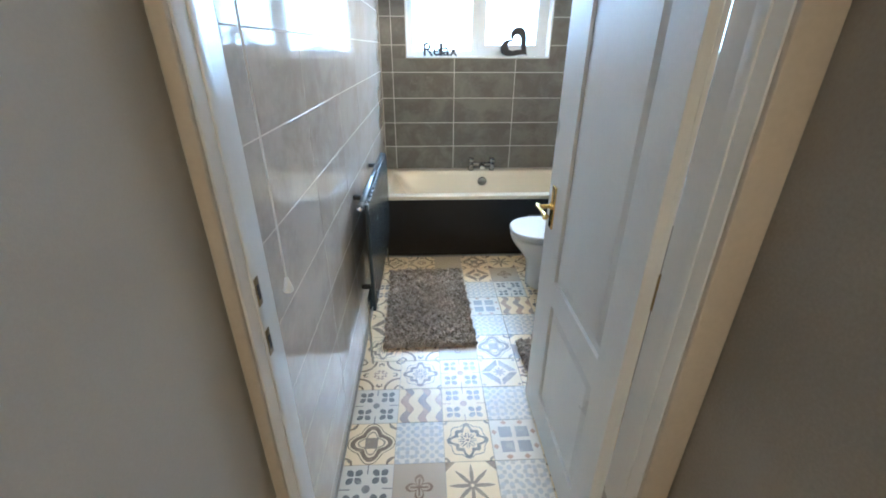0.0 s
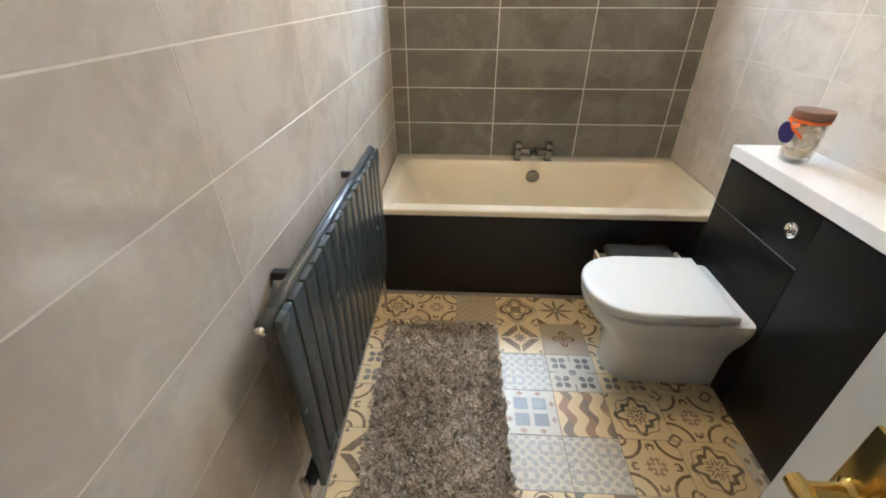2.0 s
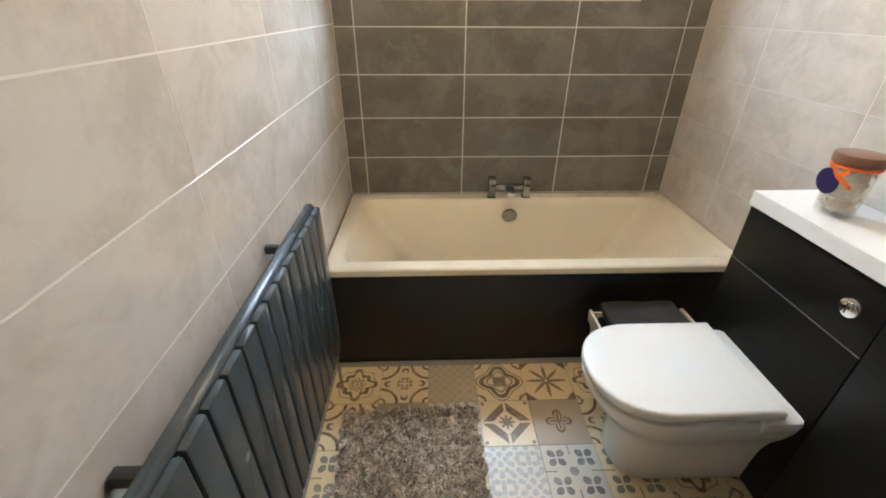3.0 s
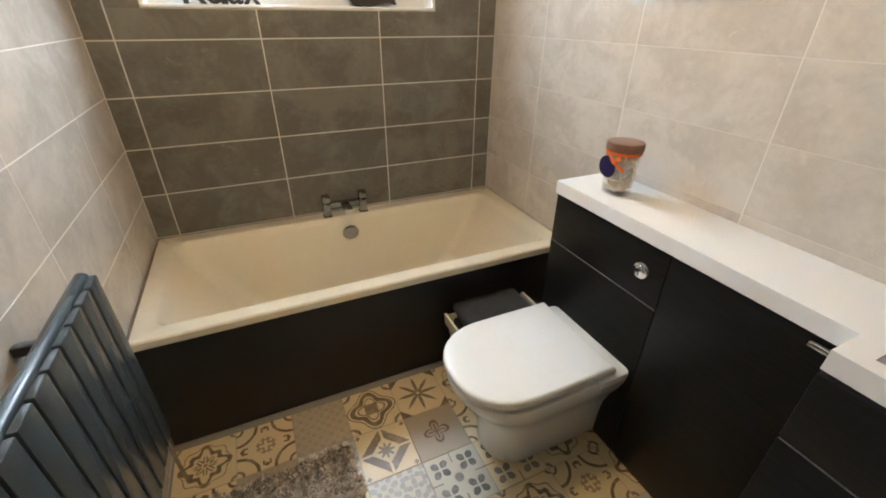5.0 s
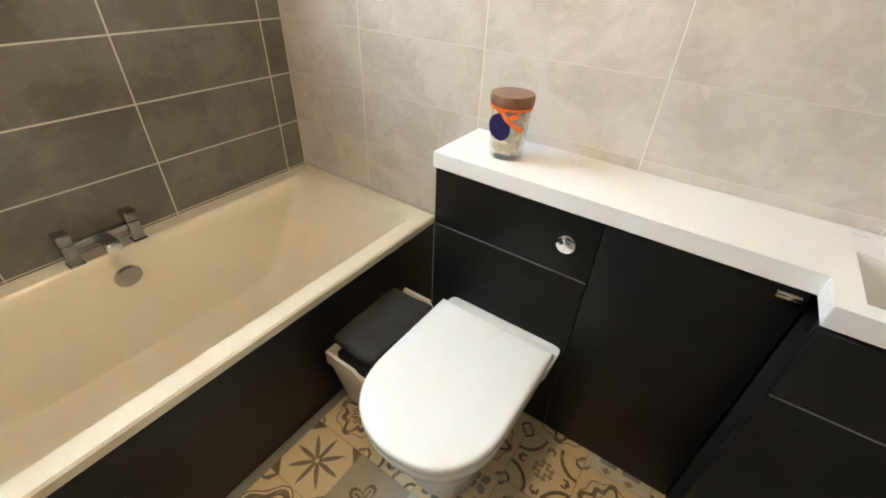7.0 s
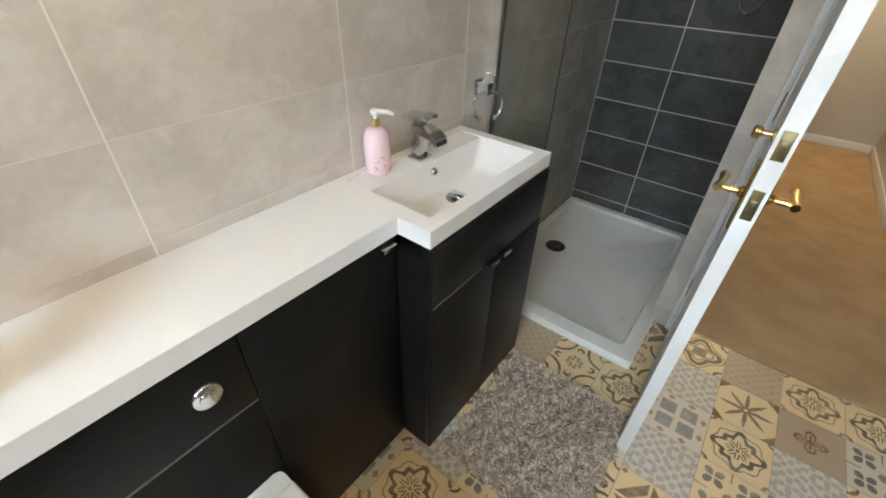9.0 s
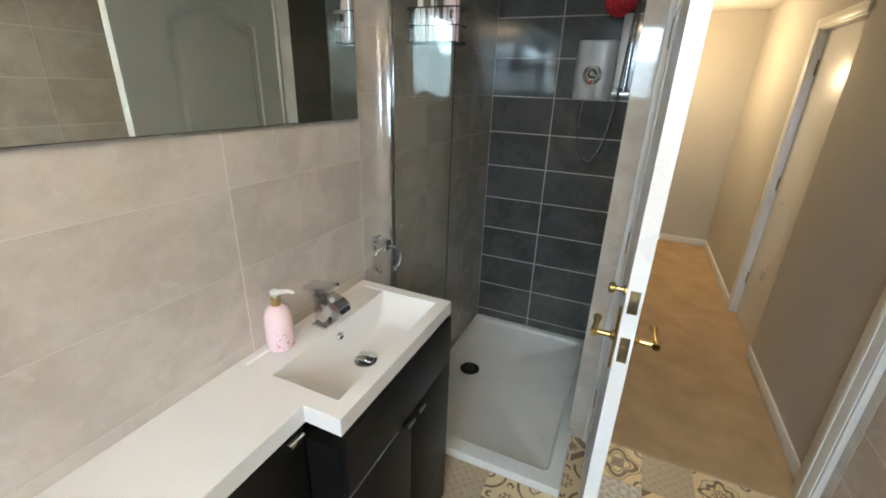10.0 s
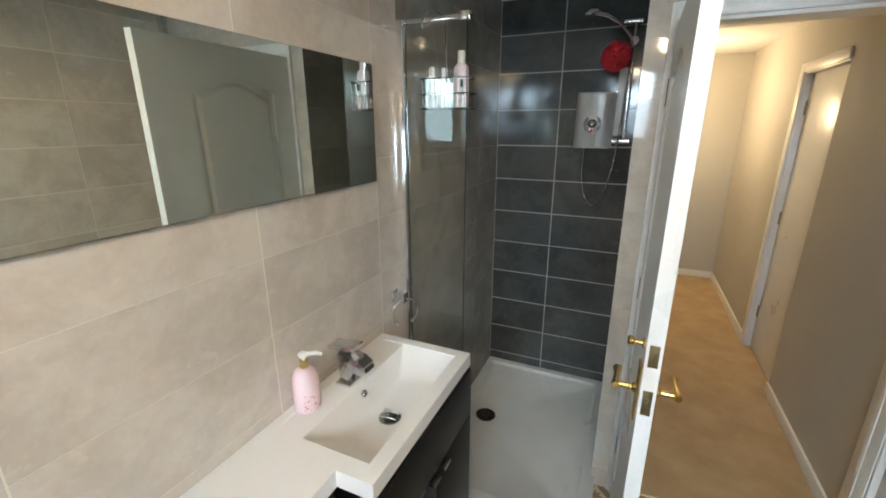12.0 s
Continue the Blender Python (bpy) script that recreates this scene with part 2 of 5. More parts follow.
def motif(kind, ground, ink, second):
    """A printed patterned floor tile, 0.2 m wide; the pattern runs from -1 to 1 across it."""
    m, t, bs = base_material("floor_tile_" + kind, 0.30, 0.0, 0.7)
    tc = t.nodes.new("ShaderNodeTexCoord")
    wob = t.nodes.new("ShaderNodeTexNoise")
    wob.inputs["Scale"].default_value = 70.0
    t.links.new(tc.outputs["Object"], wob.inputs["Vector"])
    sp, sw = t.nodes.new("ShaderNodeSeparateXYZ"), t.nodes.new("ShaderNodeSeparateXYZ")
    t.links.new(tc.outputs["Object"], sp.inputs[0])
    t.links.new(wob.outputs["Color"], sw.inputs[0])
    u = Ex(t, sp.outputs[0]) * 10.0 + (Ex(t, sw.outputs[0]) - 0.5) * 0.05
    v = Ex(t, sp.outputs[1]) * 10.0 + (Ex(t, sw.outputs[1]) - 0.5) * 0.05
    a, b = u.abs(), v.abs()
    r = (u * u + v * v).op("SQRT")
    th = v.op("ARCTAN2", u)
    rc = ((a - 1.0) * (a - 1.0) + (b - 1.0) * (b - 1.0)).op("SQRT")
    c4, c8, c2 = (th * 4.0).cos(), (th * 8.0).cos(), (th * 2.0).cos().abs()
    d = a + b
    one, two = None, None
    lo, hi = a.mn(b), a.mx(b)
    if kind == "medallion":
        one = ((r - (c4 * 0.13 + 0.64)).abs() < 0.10).mx((rc - 0.30).abs() < 0.045).mx((r - (c4 * 0.13 + 0.84)).abs() < 0.022)
        two = (hi < 0.26).mx((r - (c4 * 0.10 + 0.44)).abs() < 0.035).mx(((a - 0.80).abs() + (b - 0.80).abs()) < 0.10)
    elif kind == "star":
        one = (r < ((th * 4.0).sin().abs() * -0.74 + 0.90)) * (r > 0.07)
        two = d > 1.58
    elif kind == "diamond":
        one = (d > 0.56) * (d < 0.97) * (lo > 0.05)
        two = (r < c8 * 0.09 + 0.24).mx(((a - 0.86).abs() + (b - 0.86).abs()) < 0.10)
    elif kind == "waves":
        s = (u * 7.85 + (v * 6.28).sin() * 1.0).sin()
        one, two = s > 0.15, (s > 0.15) * ((v * 3.14 + u * 3.9).sin() > 0.2)
    elif kind == "squares":
        one = ((a - 0.36).abs().mx((b - 0.36).abs()) < 0.27)
        two = ((hi - 0.84).abs() + (lo - 0.36).abs() * 0.8) < 0.12
    elif kind == "flower":
        one = ((r - (c2 * 0.34 + 0.12)).abs() < 0.06) * (r < 0.55)
        two = (r < 0.09).mx((lo < 0.04) * (hi < 0.34))
    elif kind == "arcs":
        f1 = ((lo * lo + (hi - 0.80) * (hi - 0.80)).op("SQRT") < 0.075).mx(((lo - 0.11).abs() < 0.035) * ((hi - 0.72).abs() < 0.10))
        one = ((rc - 0.72).abs() < 0.055).mx(f1).mx(((rc - 0.24).abs() < 0.045))
        two = (((lo - 0.09).abs() < 0.035) * (hi < 0.34)).mx(((hi - 0.26).abs() < 0.03) * (lo < 0.2))
    elif kind == "fleur":
        cu, cv = ((u * 1.0).fr() - 0.5) * 2.0, ((v * 1.0).fr() - 0.5) * 2.0
        rr = (cu * cu + cv * cv).op("SQRT")
        tt = (cv.op("ARCTAN2", cu) * 2.0).sin().abs()
        one = (rr < tt * 0.55 + 0.22) * (rr > 0.12) * (cu.abs().mn(cv.abs()) > 0.07)
        two = (r < 0.16).mx((lo < 0.025) * (hi > 0.6))
    elif kind == "lace":
        s = (u * 15.7).sin() * (v * 15.7).sin()
        q = ((u + v) * 9.4).sin() * ((u - v) * 9.4).sin()
        one, two = (s > 0.18), (q > 0.35)
    elif kind == "clover":
        s = r - (c4 * 0.10 + c8 * 0.09 + 0.60)
        petals = (r < (c4.abs() * 0.26 + 0.16)) * (r > 0.12) * (lo > 0.03) * ((a - b).abs() > 0.04)
        one = (s.abs() < 0.085).mx(petals)
        two = ((r - (c8 * 0.05 + 0.80)).abs() < 0.02).mx((rc - 0.16).abs() < 0.05).mx(r < 0.07)
    elif kind == "pinwheel":
        one = ((u * v * 4.0 + (a - b)) > 0.25) * (d < 1.7) * (d > 0.25)
        two = d > 1.62
    wear = noise_tex(t, obj_coords(t, True), 16, 4, 0.65)
    keep = Ex(t, ramp01(t, wear, 0.30, 0.52)) * 0.30 + 0.68
    g2 = tuple(c * 0.88 for c in ground)
    gcol = mix(t, wear, g2, ground)
    col = mix(t, one * keep, gcol, ink)
    col = mix(t, two * keep, col, second)
    edge = Ex(t, sp.outputs[0]).abs().mx(Ex(t, sp.outputs[1]).abs()) > 0.0985
    t.links.new(mix(t, edge * 0.5, col, (0.34, 0.30, 0.24)), bs.inputs["Base Color"])
    t.links.new((Ex(t, wear) * 0.16 + 0.27).s, bs.inputs["Roughness"])
    bump(t, bs, noise_tex(t, tc.outputs["Object"], 160, 2), 0.06, 0.001)
    return m


FLOOR = {
    "m": motif("medallion", CREAM, (0.165, 0.105, 0.055), (0.24, 0.185, 0.12)), "s": motif("star", CREAM, (0.22, 0.155, 0.095), INK), "d": motif("diamond", CREAM, (0.21, 0.145, 0.085), (0.28, 0.205, 0.13)),
    "w": motif("waves", CREAM, TAN, (0.29, 0.225, 0.17)), "q": motif("squares", CREAM_GREY, (0.27, 0.27, 0.27), TAN), "f": motif("flower", (0.47, 0.37, 0.25), INK, INK),
    "a": motif("arcs", CREAM, INK, TAN), "e": motif("fleur", CREAM, (0.22, 0.19, 0.16), TAN), "l": motif("lace", CREAM_GREY, PALE, (0.47, 0.46, 0.44)),
    "c": motif("clover", CREAM, (0.17, 0.11, 0.06), (0.30, 0.205, 0.12)), "p": motif("pinwheel", CREAM, (0.27, 0.21, 0.15), GREY),
}
for _key, _kind, _g, _i, _s in (("b", "fleur", (0.68, 0.62, 0.51), (0.13, 0.125, 0.115), (0.2, 0.19, 0.17)), ("t", "lace", (0.55, 0.455, 0.31), (0.44, 0.345, 0.22), (0.50, 0.40, 0.27)), ("k", "clover", CREAM, (0.10, 0.085, 0.07), (0.17, 0.13, 0.09))):
    FLOOR[_key] = motif(_kind, _g, _i, _s)


def shag_material():
    m, t, b = base_material("grey_shag_pile", 0.95, 0, 0.1)
    g = t.nodes.new("ShaderNodeNewGeometry")
    v = obj_coords(t)
    n = noise_tex(t, v, 22, 4, 0.7)
    f = Ex(t, g.outputs["Random Per Island"]) * 0.4 + Ex(t, n) * 0.6
    t.links.new(mix(t, ramp01(t, f.s, 0.28, 0.72), (0.29, 0.245, 0.195), (0.76, 0.67, 0.56)), b.inputs["Base Color"])
    return m


SHAG = shag_material()

# ---- building helpers ----
def quad_box(bm, x0, x1, y0, y1, z0, z1, bev=0.0, seg=2):
    v = [bm.verts.new(p) for p in ((x0, y0, z0), (x1, y0, z0), (x1, y1, z0), (x0, y1, z0), (x0, y0, z1), (x1, y0, z1), (x1, y1, z1), (x0, y1, z1))]
    fs = [bm.faces.new([v[i] for i in f]) for f in ((3, 2, 1, 0), (4, 5, 6, 7), (0, 1, 5, 4), (1, 2, 6, 5), (2, 3, 7, 6), (3, 0, 4, 7))]
    if bev:
        edges = list({e for f in fs for e in f.edges})
        bmesh.ops.bevel(bm, geom=edges, offset=bev, segments=seg, affect="EDGES", profile=0.5, clamp_overlap=True)
    return bm


def box(x0, x1, y0, y1, z0, z1, bev=0.0, seg=2):
    return quad_box(bmesh.new(), min(x0, x1), max(x0, x1), min(y0, y1), max(y0, y1), min(z0, z1), max(z0, z1), bev, seg)


def tube(bm, pts, radii, n=12, caps=True):
    """A round tube through points, with a radius at each."""
    pts = [Vector(p) for p in pts]
    if not isinstance(radii, (list, tuple)):
        radii = [radii] * len(pts)
    rings, ref = [], None
    for i, p in enumerate(pts):
        d = (pts[min(i + 1, len(pts) - 1)] - pts[max(i - 1, 0)]).normalized()
        if ref is None:
            ref = d.orthogonal().normalized()
        ref = (ref - d * ref.dot(d)).normalized()
        side = d.cross(ref)
        rings.append([bm.verts.new(p + (ref * math.cos(k * math.tau / n) + side * math.sin(k * math.tau / n)) * radii[i]) for k in range(n)])
    for r0, r1 in zip(rings, rings[1:]):
        for k in range(n):
            bm.faces.new((r0[k], r0[(k + 1) % n], r1[(k + 1) % n], r1[k]))
    if caps:
        bm.faces.new(rings[0][::-1])
        bm.faces.new(rings[-1])
    return bm


def lathe(bm, profile, centre=(0, 0, 0), n=32, sx=1.0, sy=1.0):
    """Turns a profile of (radius, height) round z."""
    rings = []
    for r, z in profile:
        rings.append([bm.verts.new((centre[0] + sx * r * math.cos(k * math.tau / n), centre[1] + sy * r * math.sin(k * math.tau / n), centre[2] + z)) for k in range(n)])
    for r0, r1 in zip(rings, rings[1:]):
        for k in range(n):
            bm.faces.new((r0[k], r0[(k + 1) % n], r1[(k + 1) % n], r1[k]))
    bm.faces.new(rings[0][::-1])
    bm.faces.new(rings[-1])
    return bm


def loft(bm, rings, cap0=True, cap1=True):
    vs = [[bm.verts.new(p) for p in r] for r in rings]
    n = len(vs[0])
    for r0, r1 in zip(vs, vs[1:]):
        for k in range(n):
            bm.faces.new((r0[k], r0[(k + 1) % n], r1[(k + 1) % n], r1[k]))
    if cap0:
        bm.faces.new(vs[0][::-1])
    if cap1:
        bm.faces.new(vs[-1])
    return bm


def round_rect(x0, x1, y0, y1, r, z, n=6):
    out = []
    for cx, cy, a0 in ((x1 - r, y1 - r, 0), (x0 + r, y1 - r, 90), (x0 + r, y0 + r, 180), (x1 - r, y0 + r, 270)):
        for k in range(n + 1):
            a = radians(a0 + 90 * k / n)
            out.append((cx + r * math.cos(a), cy + r * math.sin(a), z))
    return out


def cells(xs, ys, solid, z0, z1, bev=0.0):
    """A slab with openings: the cells between the cuts for which solid(i, j) holds."""
    bm = bmesh.new()
    got = {}

    def vert(i, j, k):
        if (i, j, k) not in got:
            got[i, j, k] = bm.verts.new((xs[i], ys[j], (z0, z1)[k]))
        return got[i, j, k]
    nx, ny = len(xs) - 1, len(ys) - 1

    def full(i, j):
        return 0 <= i < nx and 0 <= j < ny and solid(i, j)
    for i in range(nx):
        for j in range(ny):
            if not full(i, j):
                continue
            bm.faces.new((vert(i, j, 1), vert(i + 1, j, 1), vert(i + 1, j + 1, 1), vert(i, j + 1, 1)))
            bm.faces.new((vert(i, j + 1, 0), vert(i + 1, j + 1, 0), vert(i + 1, j, 0), vert(i, j, 0)))
            for di, dj, p, q in ((-1, 0, (0, 1), (0, 0)), (1, 0, (1, 0), (1, 1)), (0, -1, (0, 0), (1, 0)), (0, 1, (1, 1), (0, 1))):
                if not full(i + di, j + dj):
                    bm.faces.new((vert(i + p[0], j + p[1], 0), vert(i + q[0], j + q[1], 0), vert(i + q[0], j + q[1], 1), vert(i + p[0], j + p[1], 1)))
    if bev:
        sharp = [e for e in bm.edges if len(e.link_faces) == 2 and e.calc_face_angle() > 0.6]
        bmesh.ops.bevel(bm, geom=sharp, offset=bev, segments=2, affect="EDGES", profile=0.5)
    return bm


def turned(bm, m):
    bm.transform(m)
    return bm


UPRIGHT_Y = Matrix(((1, 0, 0, 0), (0, 0, -1, 0), (0, 1, 0, 0), (0, 0, 0, 1)))   # slab (x, z, depth): plane x-z
UPRIGHT_X = Matrix(((0, 0, 1, 0), (1, 0, 0, 0), (0, 1, 0, 0), (0, 0, 0, 1)))    # slab (y, z, depth): plane y-z


def mesh_of(name, bm, material, smooth=True):
    bmesh.ops.recalc_face_normals(bm, faces=bm.faces)
    me = bpy.data.meshes.new(name)
    bm.to_mesh(me)
    bm.free()
    me.materials.append(material)
    if smooth:
        for p in me.polygons:
            p.use_smooth = True
        me.set_sharp_from_angle(angle=radians(38))
    return me


def thing(name, at, label, category, group="", kind=""):
    ob = new(name)
    ob.empty_display_size = 0.05
    ob.matrix_world = Matrix.Translation(at)
    return tagged(ob, label, category, group, kind)


def world_place(ob):
    m = ob.matrix_basis.copy()
    while ob.parent:
        ob = ob.parent
        m = ob.matrix_basis @ m
    return m


def part(name, bm, material, parent, label="", smooth=True):
    """A mesh drawn in world coordinates, made a child of its thing."""
    inv = world_place(parent).inverted()
    bm.transform(inv)
    ob = new(name, mesh_of(name, bm, material, smooth))
    ob.parent = parent
    return tagged(ob, label)


def solo(name, bm, material, label, category, kind="", smooth=True):
    return tagged(new(name, mesh_of(name, bm, material, smooth)), label, category, "", kind)


def stuff_mesh(name, verts, faces, material):
    me = bpy.data.meshes.new(name)
    me.from_pydata(verts, [], faces)
    me.materials.append(material)
    return me


# ---- the room's shell ----
RW, DOOR_Y, HALL_Y, SH_Y, PIER_X = 1.70, -2.95, -3.07, -3.77, 0.938
WIN = (0.207, 1.369, 1.405, 2.20)
DX0, DX1, DTOP = 0.025, 0.851, 1.945
T = 0.0008      # how far tiles stand proud of the wall behind them


def wall_plane_y(name, xs, zs, solid, y0, y1, material, label):
    return solo(name, turned(cells(xs, zs, solid, -y1, -y0), UPRIGHT_Y), material, label, "wall", "structure", False)


def wall_plane_x(name, ys, zs, solid, x0, x1, material, label):
    return solo(name, turned(cells(ys, zs, solid, x0, x1), UPRIGHT_X), material, label, "wall", "structure", False)


yes = lambda i, j: True
wall_window = wall_plane_y("wall_north", [-0.15, WIN[0], WIN[1], 1.9], [-0.1, WIN[2], WIN[3], CEIL], lambda i, j: not (i == 1 and j == 1), T, 0.28, GROUT_PALE, "window wall with dark tiles and pale grout")
wall_left = wall_plane_x("wall_west", [-2.95, T], [-0.1, CEIL], yes, -0.15, -T, GROUT_SAND, "bathroom wall with glossy beige tiles")
wall_right = wall_plane_x("wall_east", [-3.95, T], [-0.1, CEIL], yes, RW + T, 1.9, GROUT_SAND, "bathroom wall with glossy beige tiles behind the vanity")
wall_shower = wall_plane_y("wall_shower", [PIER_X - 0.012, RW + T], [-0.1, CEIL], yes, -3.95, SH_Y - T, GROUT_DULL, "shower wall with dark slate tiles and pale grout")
wall_door = wall_plane_y("wall_door", [-0.15, DX0, DX1, PIER_X - T], [-0.1, DTOP, CEIL], lambda i, j: not (i == 1 and j == 0), HALL_Y, DOOR_Y - T, HALL_PAINT, "wall with the bathroom doorway")
wall_shower_side = wall_plane_x("wall_shower_side", [-3.95, HALL_Y], [-0.1, CEIL], yes, 0.92, PIER_X - T, GROUT_GREY, "side wall of the shower recess")
wall_hall_east = wall_plane_x("wall_hall_east", [-6.5, -3.95], [-0.1, CEIL], yes, 0.92, 1.02, HALL_PAINT, "plain beige hall wall")
HX = -0.006
HD = (-4.78, -4.13)
wall_hall_west = wall_plane_x("wall_hall_west", [-6.5, HD[0], HD[1], HALL_Y], [-0.1, 1.945, CEIL], lambda i, j: not (i == 1 and j == 0), HX - 0.12, HX, HALL_PAINT, "beige hall wall with a white doorway")
wall_hall_end = wall_plane_y("wall_hall_end", [-0.2, 1.02], [-0.1, CEIL], yes, -6.5, -6.36, HALL_PAINT, "plain beige wall at the end of the hall")
wall_plane_x("wall_behind_hall_door", [-5.2, -3.4], [-0.1, CEIL], yes, HX - 0.9, HX - 0.8, HALL_PAINT, "plain wall behind the hall door")
solo("ceiling", box(-0.95, 1.9, -6.5, 0.28, CEIL, CEIL + 0.12), CEILING_PAINT, "plain white painted ceiling", "ceiling", "structure", False)
floor_room = solo("floor", box(-0.15, 1.9, -2.99, 0.28, -0.10, -0.004), GROUT_GREY, "bathroom floor of patterned encaustic-look tiles", "floor", "structure", False)
floor_hall = solo("floor_hall", box(-0.95, 1.0, -6.5, -2.99, -0.10, 0.006), CARPET, "hall floor of tan short-pile carpet", "floor", "structure", False)
solo("floor_shower_base", box(0.9, 1.9, -3.95, -2.99, -0.10, -0.004), GROUT_GREY, "plain floor beneath the shower tray", "floor", "structure", False)
solo("ground", box(-900, 900, -900, 1800, -3.0, -2.8), surface("far_grass", (0.05, 0.08, 0.03), (0.09, 0.12, 0.05), 0.9, 0.05, 3), "flat green ground beyond the window", "ground", "structure", False)
SKY_WHITE, _t, _b = base_material("overcast_sky", 1.0, 0, 0)
_b.inputs["Base Color"].default_value = (0.0, 0.0, 0.0, 1)
_b.inputs["Emission Color"].default_value = (0.80, 0.92, 1.0, 1)
_b.inputs["Emission Strength"].default_value = 5.0
solo("backdrop", box(-260, 260, 60, 60.5, -2.79, 90), SKY_WHITE, "plain white overcast sky beyond the window", "sky", "structure", False)

# skirting boards in the hall
def skirting(name, x0, x1, y0, y1):
    bm = box(x0, x1, y0, y1, 0.006, 0.078, 0.004)
    solo(name, bm, GLOSS_WHITE, "white gloss skirting board along the hall wall", "skirting board", "structure")


skirting("baseboard", HX, HX + 0.014, HD[1], HALL_Y)
skirting("baseboard", HX, HX + 0.014, -6.36, HD[0] - 0.065)
skirting("baseboard", HX + 0.014, 0.92, -6.36, -6.346)
skirting("baseboard", 0.906, 0.92, -6.346, HALL_Y - 0.014)

# ---- window ----
window = thing("window_1", (0.788, 0.09, WIN[2]), "white plastic casement window above the bath", "window", "", "structure")
x0, x1, z0, z1 = WIN
reveal = 0.012
part("window_sill", box(x0, x1, -0.004, 0.10, z0 - 0.0, z0 + reveal, 0.003), UPVC, window, "white tiled window sill")
part("reveal", box(x0, x0 + reveal, 0.0, 0.10, z0 + reveal, z1), UPVC, window)
part("reveal", box(x1 - reveal, x1, 0.0, 0.10, z0 + reveal, z1), UPVC, window)
part("reveal", box(x0 + reveal, x1 - reveal, 0.0, 0.10, z1 - reveal, z1), UPVC, window)
fz = [z0 + reveal, z0 + 0.052, z1 - 0.052, z1 - reveal]
fx = [x0 + reveal, 0.262, 0.742, 0.800, x1 - 0.055, x1 - reveal]
part("window_frame", turned(cells(fx, fz, lambda i, j: not (i in (1, 3) and j == 1), -0.17, -0.10, 0.006), UPRIGHT_Y), UPVC, window)
sx = [0.796, 0.852, 1.268, 1.322]
sz = [z0 + 0.050, z0 + 0.095, z1 - 0.095, z1 - 0.05]
part("casement", turned(cells(sx, sz, lambda i, j: not (i == 1 and j == 1), -0.16, -0.085, 0.007), UPRIGHT_Y), UPVC, window)
for nm, a, b, c, d in (("pane", 0.262, 0.742, fz[1], fz[2]), ("pane", 0.852, 1.268, sz[1], sz[2])):
    pane = part(nm, box(a, b, 0.125, 0.131, c, d), GLASS, window, "clear glass pane", False)
    pane.visible_shadow = False


# ---- doorway, door ----
trim = thing("trim_door", (0.43, HALL_Y, 0), "white gloss door lining and architrave", "door frame", "", "structure")
part("jamb", box(DX0 - 0.001, DX0 + 0.004, HALL_Y - 0.002, DOOR_Y + 0.002, 0.004, DTOP, 0.001), GLOSS_WHITE, trim)
part("jamb", box(DX1 - 0.004, DX1 + 0.001, HALL_Y - 0.002, DOOR_Y + 0.002, 0.004, DTOP, 0.001), GLOSS_WHITE, trim)
part("head", box(DX0 + 0.004, DX1 - 0.004, HALL_Y - 0.002, DOOR_Y + 0.002, DTOP - 0.012, DTOP + 0.001, 0.001), GLOSS_WHITE, trim)
part("door_stop", box(DX0 + 0.003, DX0 + 0.008, -3.035, -3.005, 0.004, DTOP - 0.012, 0.002), GLOSS_WHITE, trim)
part("door_stop", box(DX1 - 0.008, DX1 - 0.003, -3.035, -3.005, 0.004, DTOP - 0.012, 0.002), GLOSS_WHITE, trim)


def architrave(parent, pts, y_face, side):
    """A stepped moulding, as upright or lying bars on a wall's face."""
    for a, b, c, d in pts:
        bm = box(a, b, y_face, y_face + side * 0.014, c, d, 0.004)
        # hall-side bars take the white paint with shade in its colour
        part("architrave", bm, GLOSS_WHITE if side > 0 else TRIM_SHADED, parent)


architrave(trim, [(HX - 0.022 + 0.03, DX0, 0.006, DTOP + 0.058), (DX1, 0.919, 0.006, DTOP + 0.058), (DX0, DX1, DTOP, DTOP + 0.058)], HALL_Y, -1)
architrave(trim, [(0.001, DX0, 0.001, DTOP + 0.052), (DX1, DX1 + 0.016, 0.001, DTOP + 0.052), (DX0, DX1, DTOP, DTOP + 0.052)], DOOR_Y, 1)
for zc in (0.952, 1.068):
    part("strike_plate", box(DX0 + 0.003, DX0 + 0.0095, -3.030, -3.010, zc - 0.030, zc + 0.030, 0.002), BRASS_OLD, trim, "tarnished brass strike plate")
    part("keep_hole", box(DX0 + 0.008, DX0 + 0.0105, -3.025, -3.015, zc - 0.015, zc + 0.015), BLACK_PLASTIC, trim)

LX0, LX1, LY0, LY1, LTOP = 0.811, 0.847, -2.943, -2.226, 1.931


